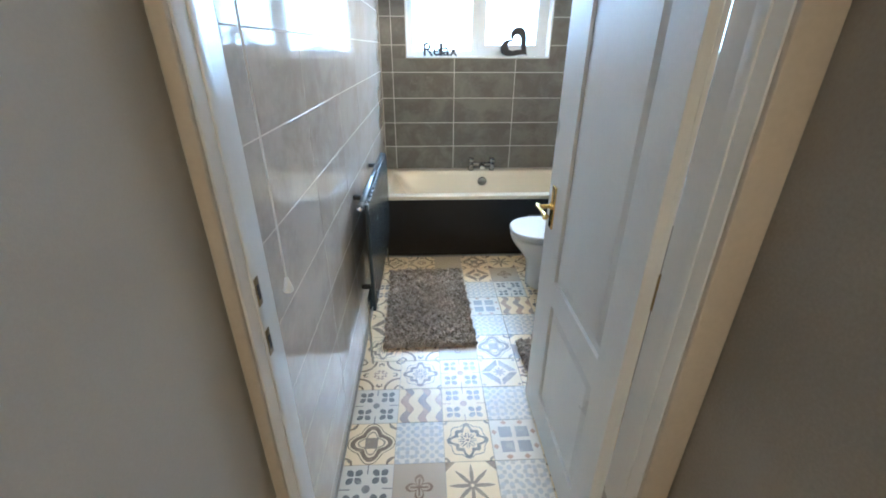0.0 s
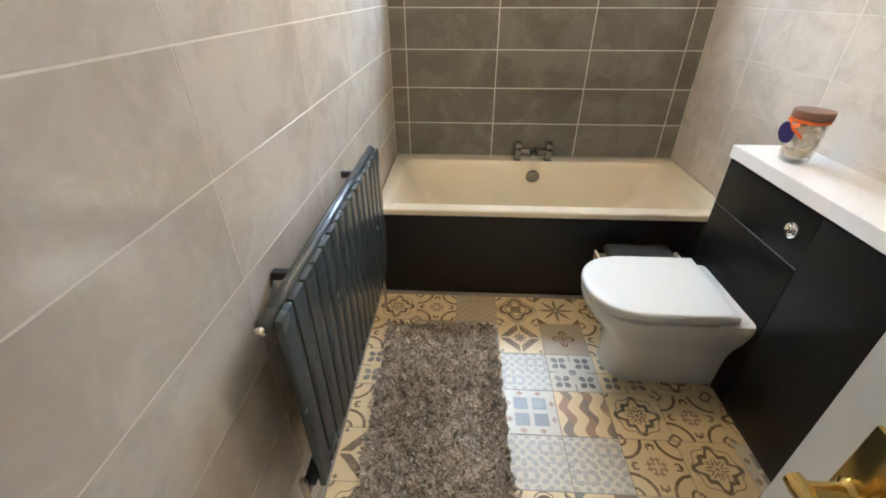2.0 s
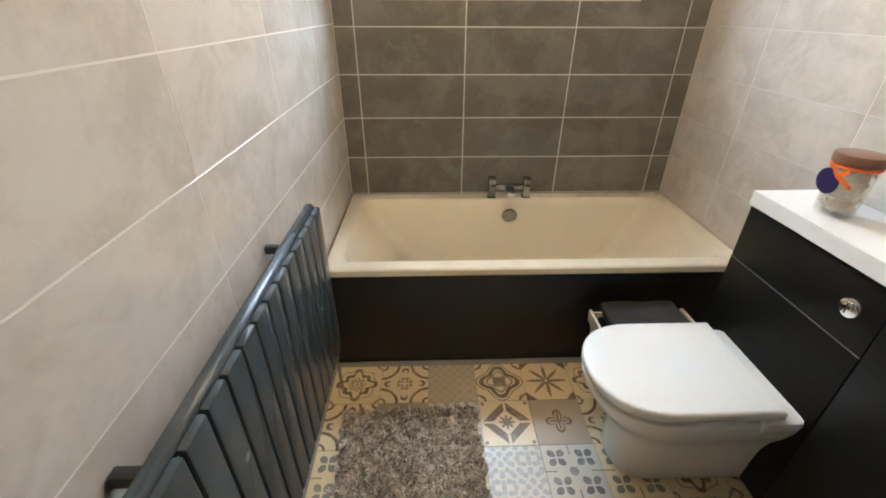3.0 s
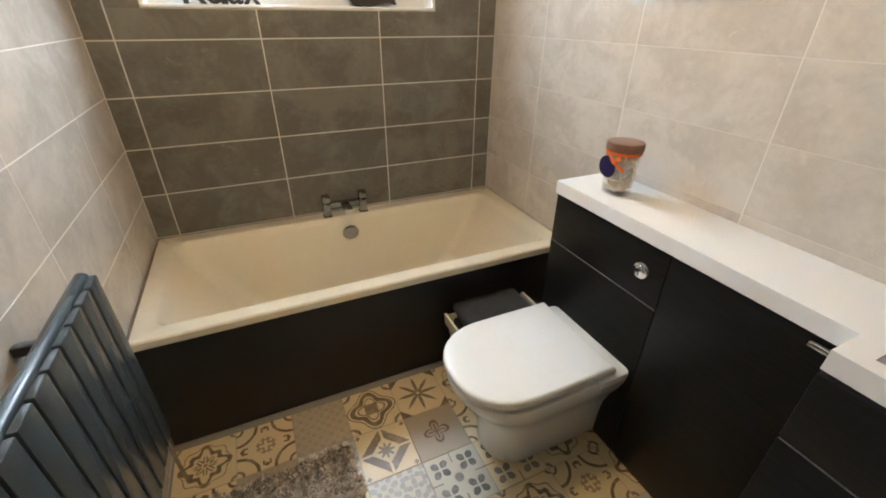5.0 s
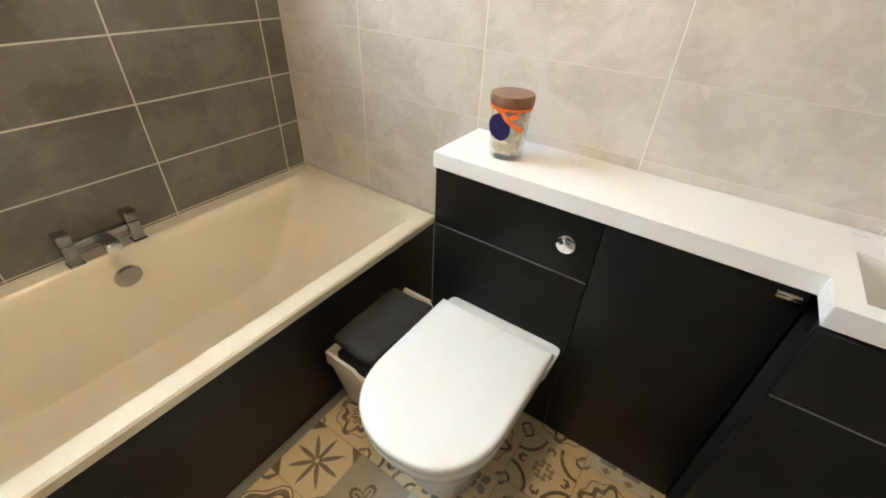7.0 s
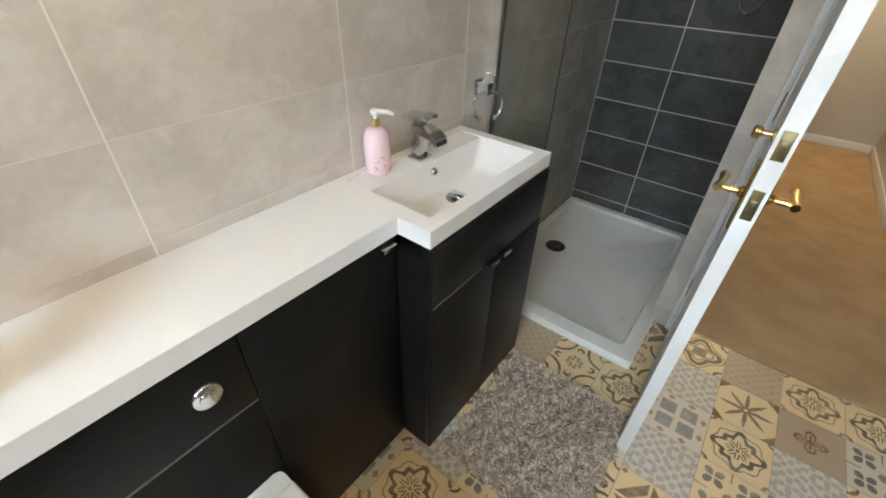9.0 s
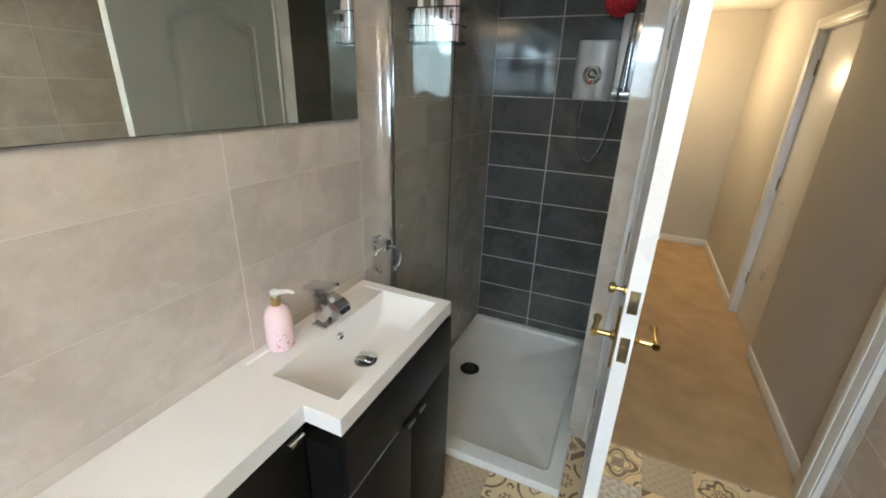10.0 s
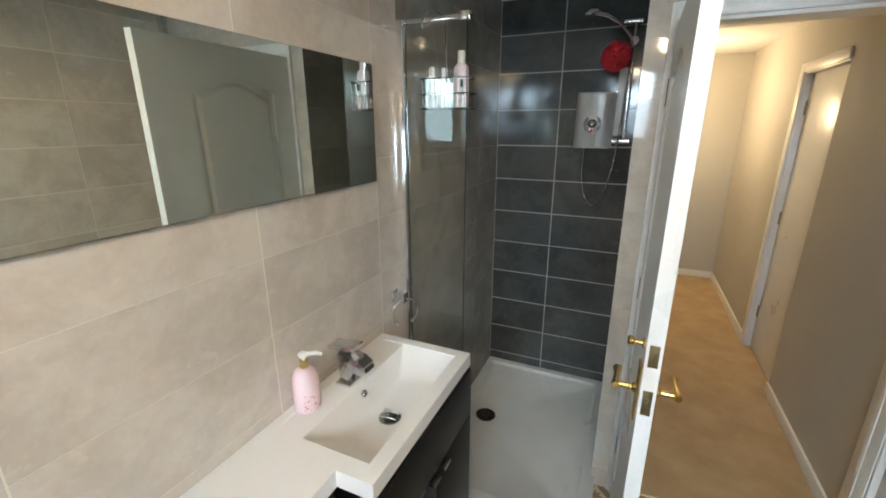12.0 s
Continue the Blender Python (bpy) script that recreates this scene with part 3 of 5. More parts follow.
def panel_door(parent, ya, yb, xa, xb, ztop, mat_):
    """Two-panel moulded leaf in the y-z plane between xa and xb."""
    ys = [ya, ya + 0.115, yb - 0.184, yb]
    zs = [0.008, 0.16, 0.612, 0.712, ztop - 0.12, ztop]
    hole = lambda i, j: not (i == 1 and j in (1, 3))
    part("leaf", turned(cells([ya + 0.001, yb - 0.001], [zs[0] + 0.001, ztop - 0.001], yes, xa + 0.0115, xb - 0.0115), UPRIGHT_X), mat_, parent, "", False)
    for d0, d1, s in ((xa, xa + 0.0115, 1), (xb - 0.0115, xb, -1)):
        part("stile_and_rail_frame", turned(cells(ys, zs, hole, d0, d1, 0.0035), UPRIGHT_X), mat_, parent)
        for i in (1,):
            for j in (1, 3):
                a, b, c, d = ys[i] + 0.022, ys[i + 1] - 0.022, zs[j] + 0.022, zs[j + 1] - 0.022
                face = xa + 0.0035 if s == 1 else xb - 0.0035
                bm = bmesh.new()
                inner = xa + 0.0120 if s == 1 else xb - 0.0120
                rise = 0.055 if j == 3 else 0.0
                arch = lambda p, q, top, n=18: [(q + (p - q) * k / n, top - rise * (1 - math.sin(math.pi * k / n) ** 1.5)) for k in range(n + 1)]
                loft(bm, [[(inner, a, c), (inner, b, c)] + [(inner, y_, z_) for y_, z_ in arch(a, b, d)],
                          [(face, a + 0.018, c + 0.018), (face, b - 0.018, c + 0.018)] + [(face, y_, z_) for y_, z_ in arch(a + 0.018, b - 0.018, d - 0.018)]])
                if rise:
                    head = bmesh.new()
                    low = arch(ys[i], ys[i + 1], zs[j + 1] - 0.001)
                    outline = low + [(ys[i], zs[j + 1] + 0.002), (ys[i + 1], zs[j + 1] + 0.002)]
                    loft(head, [[(x_, y_, z_) for y_, z_ in outline] for x_ in ((d0 + 0.0005, d1) if s == 1 else (d0, d1 - 0.0005))])
                    part("arched_head", head, mat_, parent, "", False)
                part("raised_panel", bm, mat_, parent, "", False)


door = thing("door_1", (0.825, LY0, 0), "white panelled bathroom door, standing wide open", "door", "", "structure")
panel_door(door, LY0, LY1, LX0, LX1, LTOP, GLOSS_WHITE)


def lever_set(parent, s):
    xf = LX0 if s < 0 else LX1
    zc, yc = 0.963, -2.292
    bm = box(xf, xf + s * 0.006, yc - 0.021, yc + 0.021, zc - 0.085, zc + 0.075, 0.0025)
    plate = part("backplate", bm, BRASS, parent, "polished brass backplate")
    bm = bmesh.new()
    tube(bm, [(xf + s * 0.005, yc, zc), (xf + s * 0.012, yc, zc), (xf + s * 0.016, yc, zc), (xf + s * 0.048, yc, zc)], [0.014, 0.013, 0.008, 0.008], 14)
    tube(bm, [(xf + s * 0.055, yc + 0.012, zc), (xf + s * 0.054, yc, zc), (xf + s * 0.053, yc - 0.03, zc - 0.002), (xf + s * 0.052, yc - 0.065, zc - 0.004), (xf + s * 0.052, yc - 0.088, zc - 0.006), (xf + s * 0.052, yc - 0.094, zc - 0.006)],
         [0.009, 0.0105, 0.0075, 0.0085, 0.012, 0.006], 14)
    part("lever", bm, BRASS, plate)


lever_set(door, -1)
lever_set(door, 1)
bm = bmesh.new()
tube(bm, [(LX1, -2.29, 1.093), (LX1 + 0.004, -2.29, 1.093), (LX1 + 0.006, -2.29, 1.093), (LX1 + 0.022, -2.29, 1.093), (LX1 + 0.026, -2.29, 1.093), (LX1 + 0.036, -2.29, 1.093), (LX1 + 0.04, -2.29, 1.093)], [0.014, 0.014, 0.006, 0.006, 0.013, 0.0145, 0.008], 16)
part("thumb_turn", bm, BRASS, door, "brass thumb-turn bolt knob")
for zc, h in ((0.966, 0.034), (1.093, 0.029)):
    plate = part("latch_plate", box(LX0 + 0.007, LX1 - 0.007, LY1 - 0.001, LY1 + 0.0015, zc - h, zc + h, 0.001), BRASS_OLD, door, "tarnished brass latch plate")
    part("latch_bolt", box(LX0 + 0.012, LX1 - 0.012, LY1, LY1 + (0.008 if h > 0.03 else 0.003), zc - 0.012, zc + 0.012, 0.002), BRASS_OLD, plate)
for zc in (0.25, 1.0, 1.72):
    bm = bmesh.new()
    tube(bm, [(0.8475, LY0 - 0.002, zc - 0.045), (0.8475, LY0 - 0.002, zc + 0.045)], 0.0035, 10)
    part("hinge", bm, BRASS_OLD, door)

# hall doorway and its door
trim2 = thing("trim_hall_door", (HX, -4.32, 0), "white gloss frame of the hall doorway", "door frame", "", "structure")
part("jamb", box(HX - 0.122, HX + 0.002, HD[0] - 0.001, HD[0] + 0.022, 0.006, 1.946, 0.002), GLOSS_WHITE, trim2)
part("jamb", box(HX - 0.122, HX - 0.030, HD[1] - 0.022, HD[1] + 0.001, 0.006, 1.946, 0.002), GLOSS_WHITE, trim2)
part("head", box(HX - 0.122, HX + 0.002, HD[0] + 0.022, HD[1] - 0.022, 1.926, 1.946, 0.002), GLOSS_WHITE, trim2)
for a, b, c, d in ((HD[0] - 0.06, HD[0] + 0.012, 0.006, 1.99), (HD[0] + 0.012, HD[1] - 0.001, 1.934, 1.99)):
    part("architrave", box(HX, HX + 0.014, a, b, c, d, 0.004), GLOSS_WHITE, trim2)
door2 = thing("door_2", (HX - 0.08, -4.32, 0.006), "plain white hall door, closed", "door", "", "structure")
part("leaf", box(HX - 0.072, HX - 0.037, HD[0] + 0.025, HD[1] - 0.025, 0.012, 1.922, 0.002), GLOSS_WHITE, door2)
for zc in (0.30, 1.0, 1.72):
    bm = bmesh.new()
    tube(bm, [(HX - 0.034, HD[0] + 0.024, zc - 0.045), (HX - 0.034, HD[0] + 0.024, zc + 0.045)], 0.006, 10)
    part("hinge", bm, BRASS_OLD, door2)

# ---- bath ----
bath = thing("bath", (0.85, -0.38, 0), "ivory double-ended bath with a black front panel", "bath")
BX0, BX1, BY0, BY1, RIM = 0.002, 1.698, -0.764, -0.002, 0.492
rings = [round_rect(BX0, BX1, BY0, BY1, 0.006, RIM - 0.031), round_rect(BX0, BX1, BY0, BY1, 0.006, RIM - 0.006), round_rect(BX0 + 0.005, BX1 - 0.005, BY0 + 0.006, BY1 - 0.005, 0.008, RIM),
         round_rect(0.062, 1.638, BY0 + 0.062, BY1 - 0.072, 0.05, RIM), round_rect(0.072, 1.628, BY0 + 0.070, BY1 - 0.080, 0.055, RIM - 0.008), round_rect(0.085, 1.615, BY0 + 0.078, BY1 - 0.088, 0.06, RIM - 0.035),
         round_rect(0.27, 1.43, BY0 + 0.115, BY1 - 0.125, 0.09, 0.17), round_rect(0.31, 1.39, BY0 + 0.135, BY1 - 0.145, 0.10, 0.125), round_rect(0.37, 1.33, BY0 + 0.17, BY1 - 0.18, 0.10, 0.11)]
bm = loft(bmesh.new(), rings, False, True)
part("tub", bm, BATH_ACRYLIC, bath, "glossy ivory acrylic tub")
part("sealant", box(0.0006, 0.0075, BY0 + 0.006, BY1, RIM - 0.003, RIM + 0.004, 0.0015), SEALANT, bath, "brownish silicone seal along the wall")
part("front_panel", box(0.002, 1.698, -0.758, -0.742, 0.002, RIM - 0.030, 0.003), BLACK_PANEL, bath, "satin black bath panel")
bm = bmesh.new()
lathe(bm, [(0.028, 0.0), (0.03, 0.004), (0.026, 0.007), (0.008, 0.008)], (0.85, -0.38, 0.111), 24)
part("plug_hole", bm, CHROME, bath)
bm = bmesh.new()
tube(bm, [(0.85, -0.100, 0.408), (0.85, -0.108, 0.406), (0.85, -0.116, 0.404), (0.85, -0.120, 0.403)], [0.040, 0.042, 0.040, 0.014], 26)
part("overflow_cover", bm, STEEL_DARK, bath, "round chrome overflow cover")

tap = thing("bath_tap", (0.845, -0.055, RIM), "square chrome bath filler tap on the rim", "tap")
for sx_ in (-1, 1):
    xc = 0.845 + sx_ * 0.092
    part("pillar", box(xc - 0.018, xc + 0.018, -0.076, -0.038, RIM + 0.004, RIM + 0.074, 0.003), CHROME_DIM, tap)
    part("base_plate", box(xc - 0.022, xc + 0.022, -0.080, -0.034, RIM, RIM + 0.005, 0.002), CHROME_DIM, tap)
    part("handle", box(xc - 0.019, xc + 0.019, -0.080, -0.034, RIM + 0.077, RIM + 0.112, 0.003), CHROME_DIM, tap, "square chrome tap handle")
    bm = bmesh.new()
    tube(bm, [(xc, -0.057, RIM + 0.070), (xc, -0.057, RIM + 0.080)], 0.011, 12)
    part("collar", bm, CHROME_DIM, tap)
part("bridge", box(0.845 - 0.088, 0.845 + 0.088, -0.070, -0.044, RIM + 0.044, RIM + 0.072, 0.003), CHROME_DIM, tap)
part("spout", box(0.845 - 0.021, 0.845 + 0.021, -0.140, -0.050, RIM + 0.046, RIM + 0.064, 0.003), CHROME_DIM, tap)
part("spout_lip", box(0.845 - 0.021, 0.845 + 0.021, -0.146, -0.130, RIM + 0.032, RIM + 0.060, 0.004), CHROME, tap)

# ---- vanity run ----
WT = 0.876
wc_unit = thing("toilet_unit", (1.58, -1.17, 0), "black wood-effect toilet cistern unit", "cabinet")
part("body", box(1.474, 1.698, -1.420, -0.932, 0.002, 0.826), BLACK_WOOD, wc_unit, "", False)
part("access_panel", box(1.456, 1.474, -1.419, -0.930, 0.644, 0.824, 0.0015), BLACK_WOOD, wc_unit)
part("front_panel", box(1.456, 1.474, -1.419, -0.930, 0.004, 0.640, 0.0015), BLACK_WOOD, wc_unit)
bm = bmesh.new()
tube(bm, [(1.457, -1.343, 0.737), (1.452, -1.343, 0.737), (1.449, -1.343, 0.737), (1.447, -1.343, 0.737)], [0.027, 0.027, 0.025, 0.018], 28)
btn = part("flush_button", bm, CHROME, wc_unit, "round chrome dual flush button")
bm = bmesh.new()
tube(bm, [(1.449, -1.343, 0.737), (1.4445, -1.343, 0.737), (1.443, -1.343, 0.737)], [0.016, 0.0155, 0.010], 22)
quad_box(bm, 1.4415, 1.4435, -1.3445, -1.3415, 0.723, 0.751)
part("push_plate", bm, CHROME, btn)

part("edge_strip", box(1.4548, 1.4575, -1.419, -0.930, 0.6395, 0.6425), EDGE_GREY, wc_unit, "worn grey panel edge", False)
cup_unit = thing("slim_cupboard", (1.58, -1.62, 0), "slim black wood-effect cupboard with one door", "cabinet")
part("body", box(1.474, 1.698, -1.822, -1.424, 0.002, 0.826), BLACK_WOOD, cup_unit, "", False)
cd = part("cupboard_door", box(1.456, 1.474, -1.820, -1.4215, 0.004, 0.824, 0.0015), BLACK_WOOD, cup_unit)
part("handle", box(1.436, 1.457, -1.808, -1.765, 0.806, 0.817, 0.002), CHROME, cd, "chrome finger-pull handle")

basin_unit = thing("basin_cabinet", (1.52, -2.11, 0), "black wood-effect basin cabinet with two doors", "cabinet")
part("body", box(1.362, 1.698, -2.402, -1.826, 0.002, 0.780), BLACK_WOOD, basin_unit, "", False)
part("top_rail", box(1.362, 1.378, -2.402, -1.826, 0.780, 0.826), BLACK_WOOD, basin_unit, "", False)
part("drawer_front", box(1.343, 1.362, -2.403, -1.826, 0.650, 0.824, 0.0015), BLACK_WOOD, basin_unit)
for ya, yb, hy in ((-2.124, -1.826, -2.092), (-2.403, -2.128, -2.160)):
    dr = part("cabinet_door", box(1.343, 1.362, ya, yb, 0.004, 0.645, 0.0015), BLACK_WOOD, basin_unit)
    bm = box(1.322, 1.345, hy - 0.021, hy + 0.021, 0.640, 0.652, 0.003)
    part("handle", bm, STEEL_DARK, dr, "chrome lip handle")

part("edge_strip", box(1.3418, 1.3445, -2.05, -1.828, 0.6450, 0.6475), EDGE_GREY, basin_unit, "worn grey drawer edge", False)
worktop = thing("vanity_worktop", (1.55, -1.66, 0.826), "white solid worktop with a moulded rectangular basin", "worktop")
wx = [1.352, 1.392, 1.450, 1.590, 1.674, 1.699]
wy = [-2.412, -2.376, -1.870, -1.824, -0.924]
bm = cells(wx, wy, lambda i, j: (i >= 2 if j == 3 else not (j == 1 and i in (1, 2, 3))), 0.830, WT, 0.003)
part("slab", bm, SOLID_TOP, worktop)
part("tap_deck", box(1.5905, 1.6745, -2.3765, -1.8695, 0.832, WT - 0.004), SOLID_TOP, worktop, "slightly sunk tap ledge", False)
bm = loft(bmesh.new(), [round_rect(1.3915, 1.5915, -2.3765, -1.8695, 0.006, WT - 0.004), round_rect(1.397, 1.586, -2.369, -1.880, 0.012, WT - 0.018),
                        round_rect(1.416, 1.568, -2.325, -1.975, 0.024, WT - 0.078), round_rect(1.43, 1.555, -2.30, -2.00, 0.03, WT - 0.088), round_rect(1.45, 1.535, -2.24, -2.05, 0.03, WT - 0.091)], False, True)
basin = part("basin", bm, SOLID_TOP, worktop, "white rectangular basin bowl")
bm = lathe(bmesh.new(), [(0.033, 0), (0.033, 0.003), (0.026, 0.005)], (1.493, -2.12, WT - 0.0905), 28)
part("waste_ring", bm, STEEL_DARK, basin)
bm = turned(box(-0.024, 0.024, -0.024, 0.024, 0.004, 0.009, 0.002), Matrix.Translation((1.493, -2.12, WT - 0.085)) @ Euler((radians(10), radians(-8), radians(12))).to_matrix().to_4x4())
part("waste_plug", bm, CHROME, basin, "square chrome click-clack plug")
bm = bmesh.new()
tube(bm, [(1.584, -2.118, WT - 0.032), (1.577, -2.118, WT - 0.034), (1.573, -2.118, WT - 0.035)], [0.012, 0.012, 0.009], 18)
part("overflow_ring", bm, CHROME, basin)
bm = bmesh.new()
tube(bm, [(1.576, -2.118, WT - 0.0335), (1.572, -2.118, WT - 0.0348)], 0.007, 14)
part("overflow_hole", bm, BLACK_PLASTIC, basin)

btap = thing("basin_tap", (1.632, -2.117, WT), "chrome waterfall mixer tap on the basin", "tap")
part("base", box(1.606, 1.658, -2.145, -2.089, WT - 0.0042, WT + 0.004, 0.002), CHROME, btap)
part("pillar", box(1.617, 1.651, -2.136, -2.098, WT + 0.003, WT + 0.098, 0.004), CHROME, btap)
bm = loft(bmesh.new(), [[(1.648, -2.139, WT + 0.074), (1.648, -2.095, WT + 0.074), (1.648, -2.095, WT + 0.096), (1.648, -2.139, WT + 0.096)],
                        [(1.612, -2.140, WT + 0.076), (1.612, -2.094, WT + 0.076), (1.612, -2.094, WT + 0.098), (1.612, -2.140, WT + 0.098)],
                        [(1.578, -2.141, WT + 0.068), (1.578, -2.093, WT + 0.068), (1.578, -2.093, WT + 0.088), (1.578, -2.141, WT + 0.088)],
                        [(1.552, -2.141, WT + 0.054), (1.552, -2.093, WT + 0.054), (1.556, -2.093, WT + 0.074), (1.556, -2.141, WT + 0.074)]])
part("spout", bm, CHROME, btap, "wide curved chrome spout", False)
part("spout_mouth", box(1.5495, 1.5535, -2.135, -2.099, WT + 0.057, WT + 0.068), BLACK_PLASTIC, btap)
part("neck", box(1.620, 1.646, -2.130, -2.104, WT + 0.096, WT + 0.112), STEEL_DARK, btap)
bm = turned(box(-0.030, 0.062, -0.026, 0.026, 0.0, 0.014, 0.003), Matrix.Translation((1.618, -2.117, WT + 0.113)) @ Euler((0, radians(7), 0)).to_matrix().to_4x4())
part("lever", bm, CHROME, btap, "flat square chrome lever")

# ---- toilet ----
def d_outline(xf, xb, yc, hw, z, n=24, sq=2.25):
    """A D: square at the back, rounded at the front."""
    rx = min(hw * 1.08, (xb - xf) * 0.75)
    out = [(xb, yc - hw, z)]
    for k in range(n + 1):
        a = -math.pi / 2 + math.pi * k / n
        c, s = math.cos(a), math.sin(a)
        out.append((xf + rx - rx * abs(c) ** (2 / sq), yc + hw * math.copysign(abs(s) ** (2 / sq), s), z))
    out.append((xb, yc + hw, z))
    return out


TY = -1.213
toilet = thing("toilet", (1.22, TY, 0), "white back-to-wall toilet with its lid closed", "toilet")
bm = loft(bmesh.new(), [d_outline(1.042, 1.450, TY, 0.110, 0.002), d_outline(1.034, 1.455, TY, 0.115, 0.010), d_outline(1.031, 1.455, TY, 0.118, 0.10), d_outline(1.024, 1.455, TY, 0.124, 0.17), d_outline(1.000, 1.455, TY, 0.140, 0.225),
                        d_outline(0.960, 1.455, TY, 0.164, 0.275), d_outline(0.925, 1.455, TY, 0.180, 0.320), d_outline(0.908, 1.455, TY, 0.187, 0.352), d_outline(0.904, 1.455, TY, 0.1885, 0.368), d_outline(0.906, 1.454, TY, 0.1875, 0.376), d_outline(0.914, 1.45, TY, 0.181, 0.379)])
part("pan", bm, CERAMIC, toilet, "glazed white ceramic pan")
bm = loft(bmesh.new(), [round_rect(1.36, 1.455, TY - 0.16, TY + 0.16, 0.02, 0.30), round_rect(1.335, 1.455, TY - 0.188, TY + 0.188, 0.02, 0.335), round_rect(1.330, 1.455, TY - 0.195, TY + 0.195, 0.02, 0.365), round_rect(1.330, 1.455, TY - 0.195, TY + 0.195, 0.02, 0.384), round_rect(1.336, 1.452, TY - 0.190, TY + 0.190, 0.02, 0.388)])
part("rear_deck", bm, CERAMIC, toilet)
bm = loft(bmesh.new(), [d_outline(0.918, 1.36, TY, 0.174, 0.379), d_outline(0.914, 1.365, TY, 0.178, 0.382), d_outline(0.914, 1.365, TY, 0.178, 0.388), d_outline(0.920, 1.362, TY, 0.172, 0.391)])
part("seat", bm, SEAT_PLASTIC, toilet)
bm = loft(bmesh.new(), [d_outline(0.908, 1.380, TY, 0.182, 0.396), d_outline(0.900, 1.385, TY, 0.189, 0.398), d_outline(0.898, 1.387, TY, 0.191, 0.402), d_outline(0.898, 1.387, TY, 0.191, 0.419), d_outline(0.900, 1.386, TY, 0.189, 0.4235), d_outline(0.905, 1.383, TY, 0.185, 0.4265), d_outline(0.914, 1.378, TY, 0.178, 0.4280), d_outline(0.95, 1.35, TY, 0.150, 0.4295)])
part("lid", bm, SEAT_PLASTIC, toilet, "smooth white toilet lid")
for s_ in (-1, 1):
    bm = bmesh.new()
    tube(bm, [(1.392, TY + s_ * 0.075 - 0.02, 0.392), (1.392, TY + s_ * 0.075 + 0.02, 0.392)], 0.008, 14)
    part("lid_hinge", bm, SEAT_PLASTIC, toilet)

# ---- bin behind the toilet ----
bin_ = thing("storage_basket", (1.25, -0.895, 0), "cream tapered basket holding folded black cloth", "basket")
outer = [round_rect(1.13, 1.37, -0.985, -0.800, 0.012, 0.003), round_rect(1.075, 1.425, -1.000, -0.785, 0.012, 0.285)]
inner = [round_rect(1.082, 1.418, -0.993, -0.792, 0.012, 0.285), round_rect(1.137, 1.363, -0.978, -0.807, 0.012, 0.02)]
part("tub", loft(bmesh.new(), outer + inner), CREAM_WOOD, bin_, "cream painted basket sides")
for xa, xb in ((1.058, 1.068), (1.432, 1.442)):
    bm = loft(bmesh.new(), [[(xa + (0.012 if xa < 1.2 else -0.012), -0.985, 0.255), (xb + (0.012 if xa < 1.2 else -0.012), -0.985, 0.255), (xb + (0.012 if xa < 1.2 else -0.012), -0.80, 0.255), (xa + (0.012 if xa < 1.2 else -0.012), -0.80, 0.255)],
                            [(xa, -0.93, 0.325), (xb, -0.93, 0.325), (xb, -0.82, 0.325), (xa, -0.82, 0.325)]])
    part("handle_ear", bm, CREAM_WOOD, bin_, "raised cream end")
cloth = thing("folded_towel", (1.25, -0.89, 0.19), "folded black towel lying in the basket", "towel")
for k, (dx, z0_, z1_) in enumerate(((0.0, 0.19, 0.285), (0.012, 0.284, 0.325), (-0.006, 0.324, 0.358))):
    bm = box(1.105 + dx, 1.400 + dx * 0.5, -0.978, -0.805, z0_, z1_, 0.014, 3)
    bmesh.ops.subdivide_edges(bm, edges=[e for e in bm.edges if e.calc_length() > 0.08], cuts=5, use_grid_fill=True)
    for v in bm.verts:
        v.co += Vector((noise.noise(v.co * 14), noise.noise(v.co * 14 + Vector((5, 0, 0))), noise.noise(v.co * 12 + Vector((0, 9, 0))))) * 0.005
    part("fold", bm, BLACK_CLOTH, cloth)

# ---- radiator ----
rad = thing("radiator", (0.07, -1.47, 0), "anthracite flat-panel radiator on the tiled wall", "radiator")
RY0, RY1, RZ0, RZ1 = -1.968, -0.968, 0.300, 0.868
n_slat = 15
pitch = (RY1 - RY0) / n_slat
for k in range(n_slat):
    a = RY0 + k * pitch + 0.003
    part("panel_column", box(0.078, 0.094, a, a + pitch - 0.007, RZ0, RZ1 - 0.012, 0.004), ANTHRACITE, rad)
for zc, nm in ((RZ1 - 0.022, "top_rail"), (RZ0 + 0.03, "bottom_rail")):
    bm = bmesh.new()
    tube(bm, [(0.060, RY0 - 0.010, zc), (0.060, RY0 - 0.004, zc), (0.060, RY1 + 0.004, zc), (0.060, RY1 + 0.010, zc)], [0.012, 0.0165, 0.0165, 0.012], 18)
    part(nm, bm, ANTHRACITE, rad)
bm = bmesh.new()
tube(bm, [(0.060, RY0 - 0.006, RZ1 - 0.022), (0.060, RY0 - 0.018, RZ1 - 0.022), (0.060, RY0 - 0.021, RZ1 - 0.022)], [0.010, 0.010, 0.006], 14)
part("bleed_plug", bm, CHROME, rad, "chrome bleed plug")
for yc in (-1.785, -1.185):
    for zc in (RZ1 - 0.02, RZ0 + 0.05):
        part("bracket", box(0.001, 0.048, yc - 0.010, yc + 0.010, zc - 0.026, zc - 0.004, 0.003), BLACK_PLASTIC, rad)
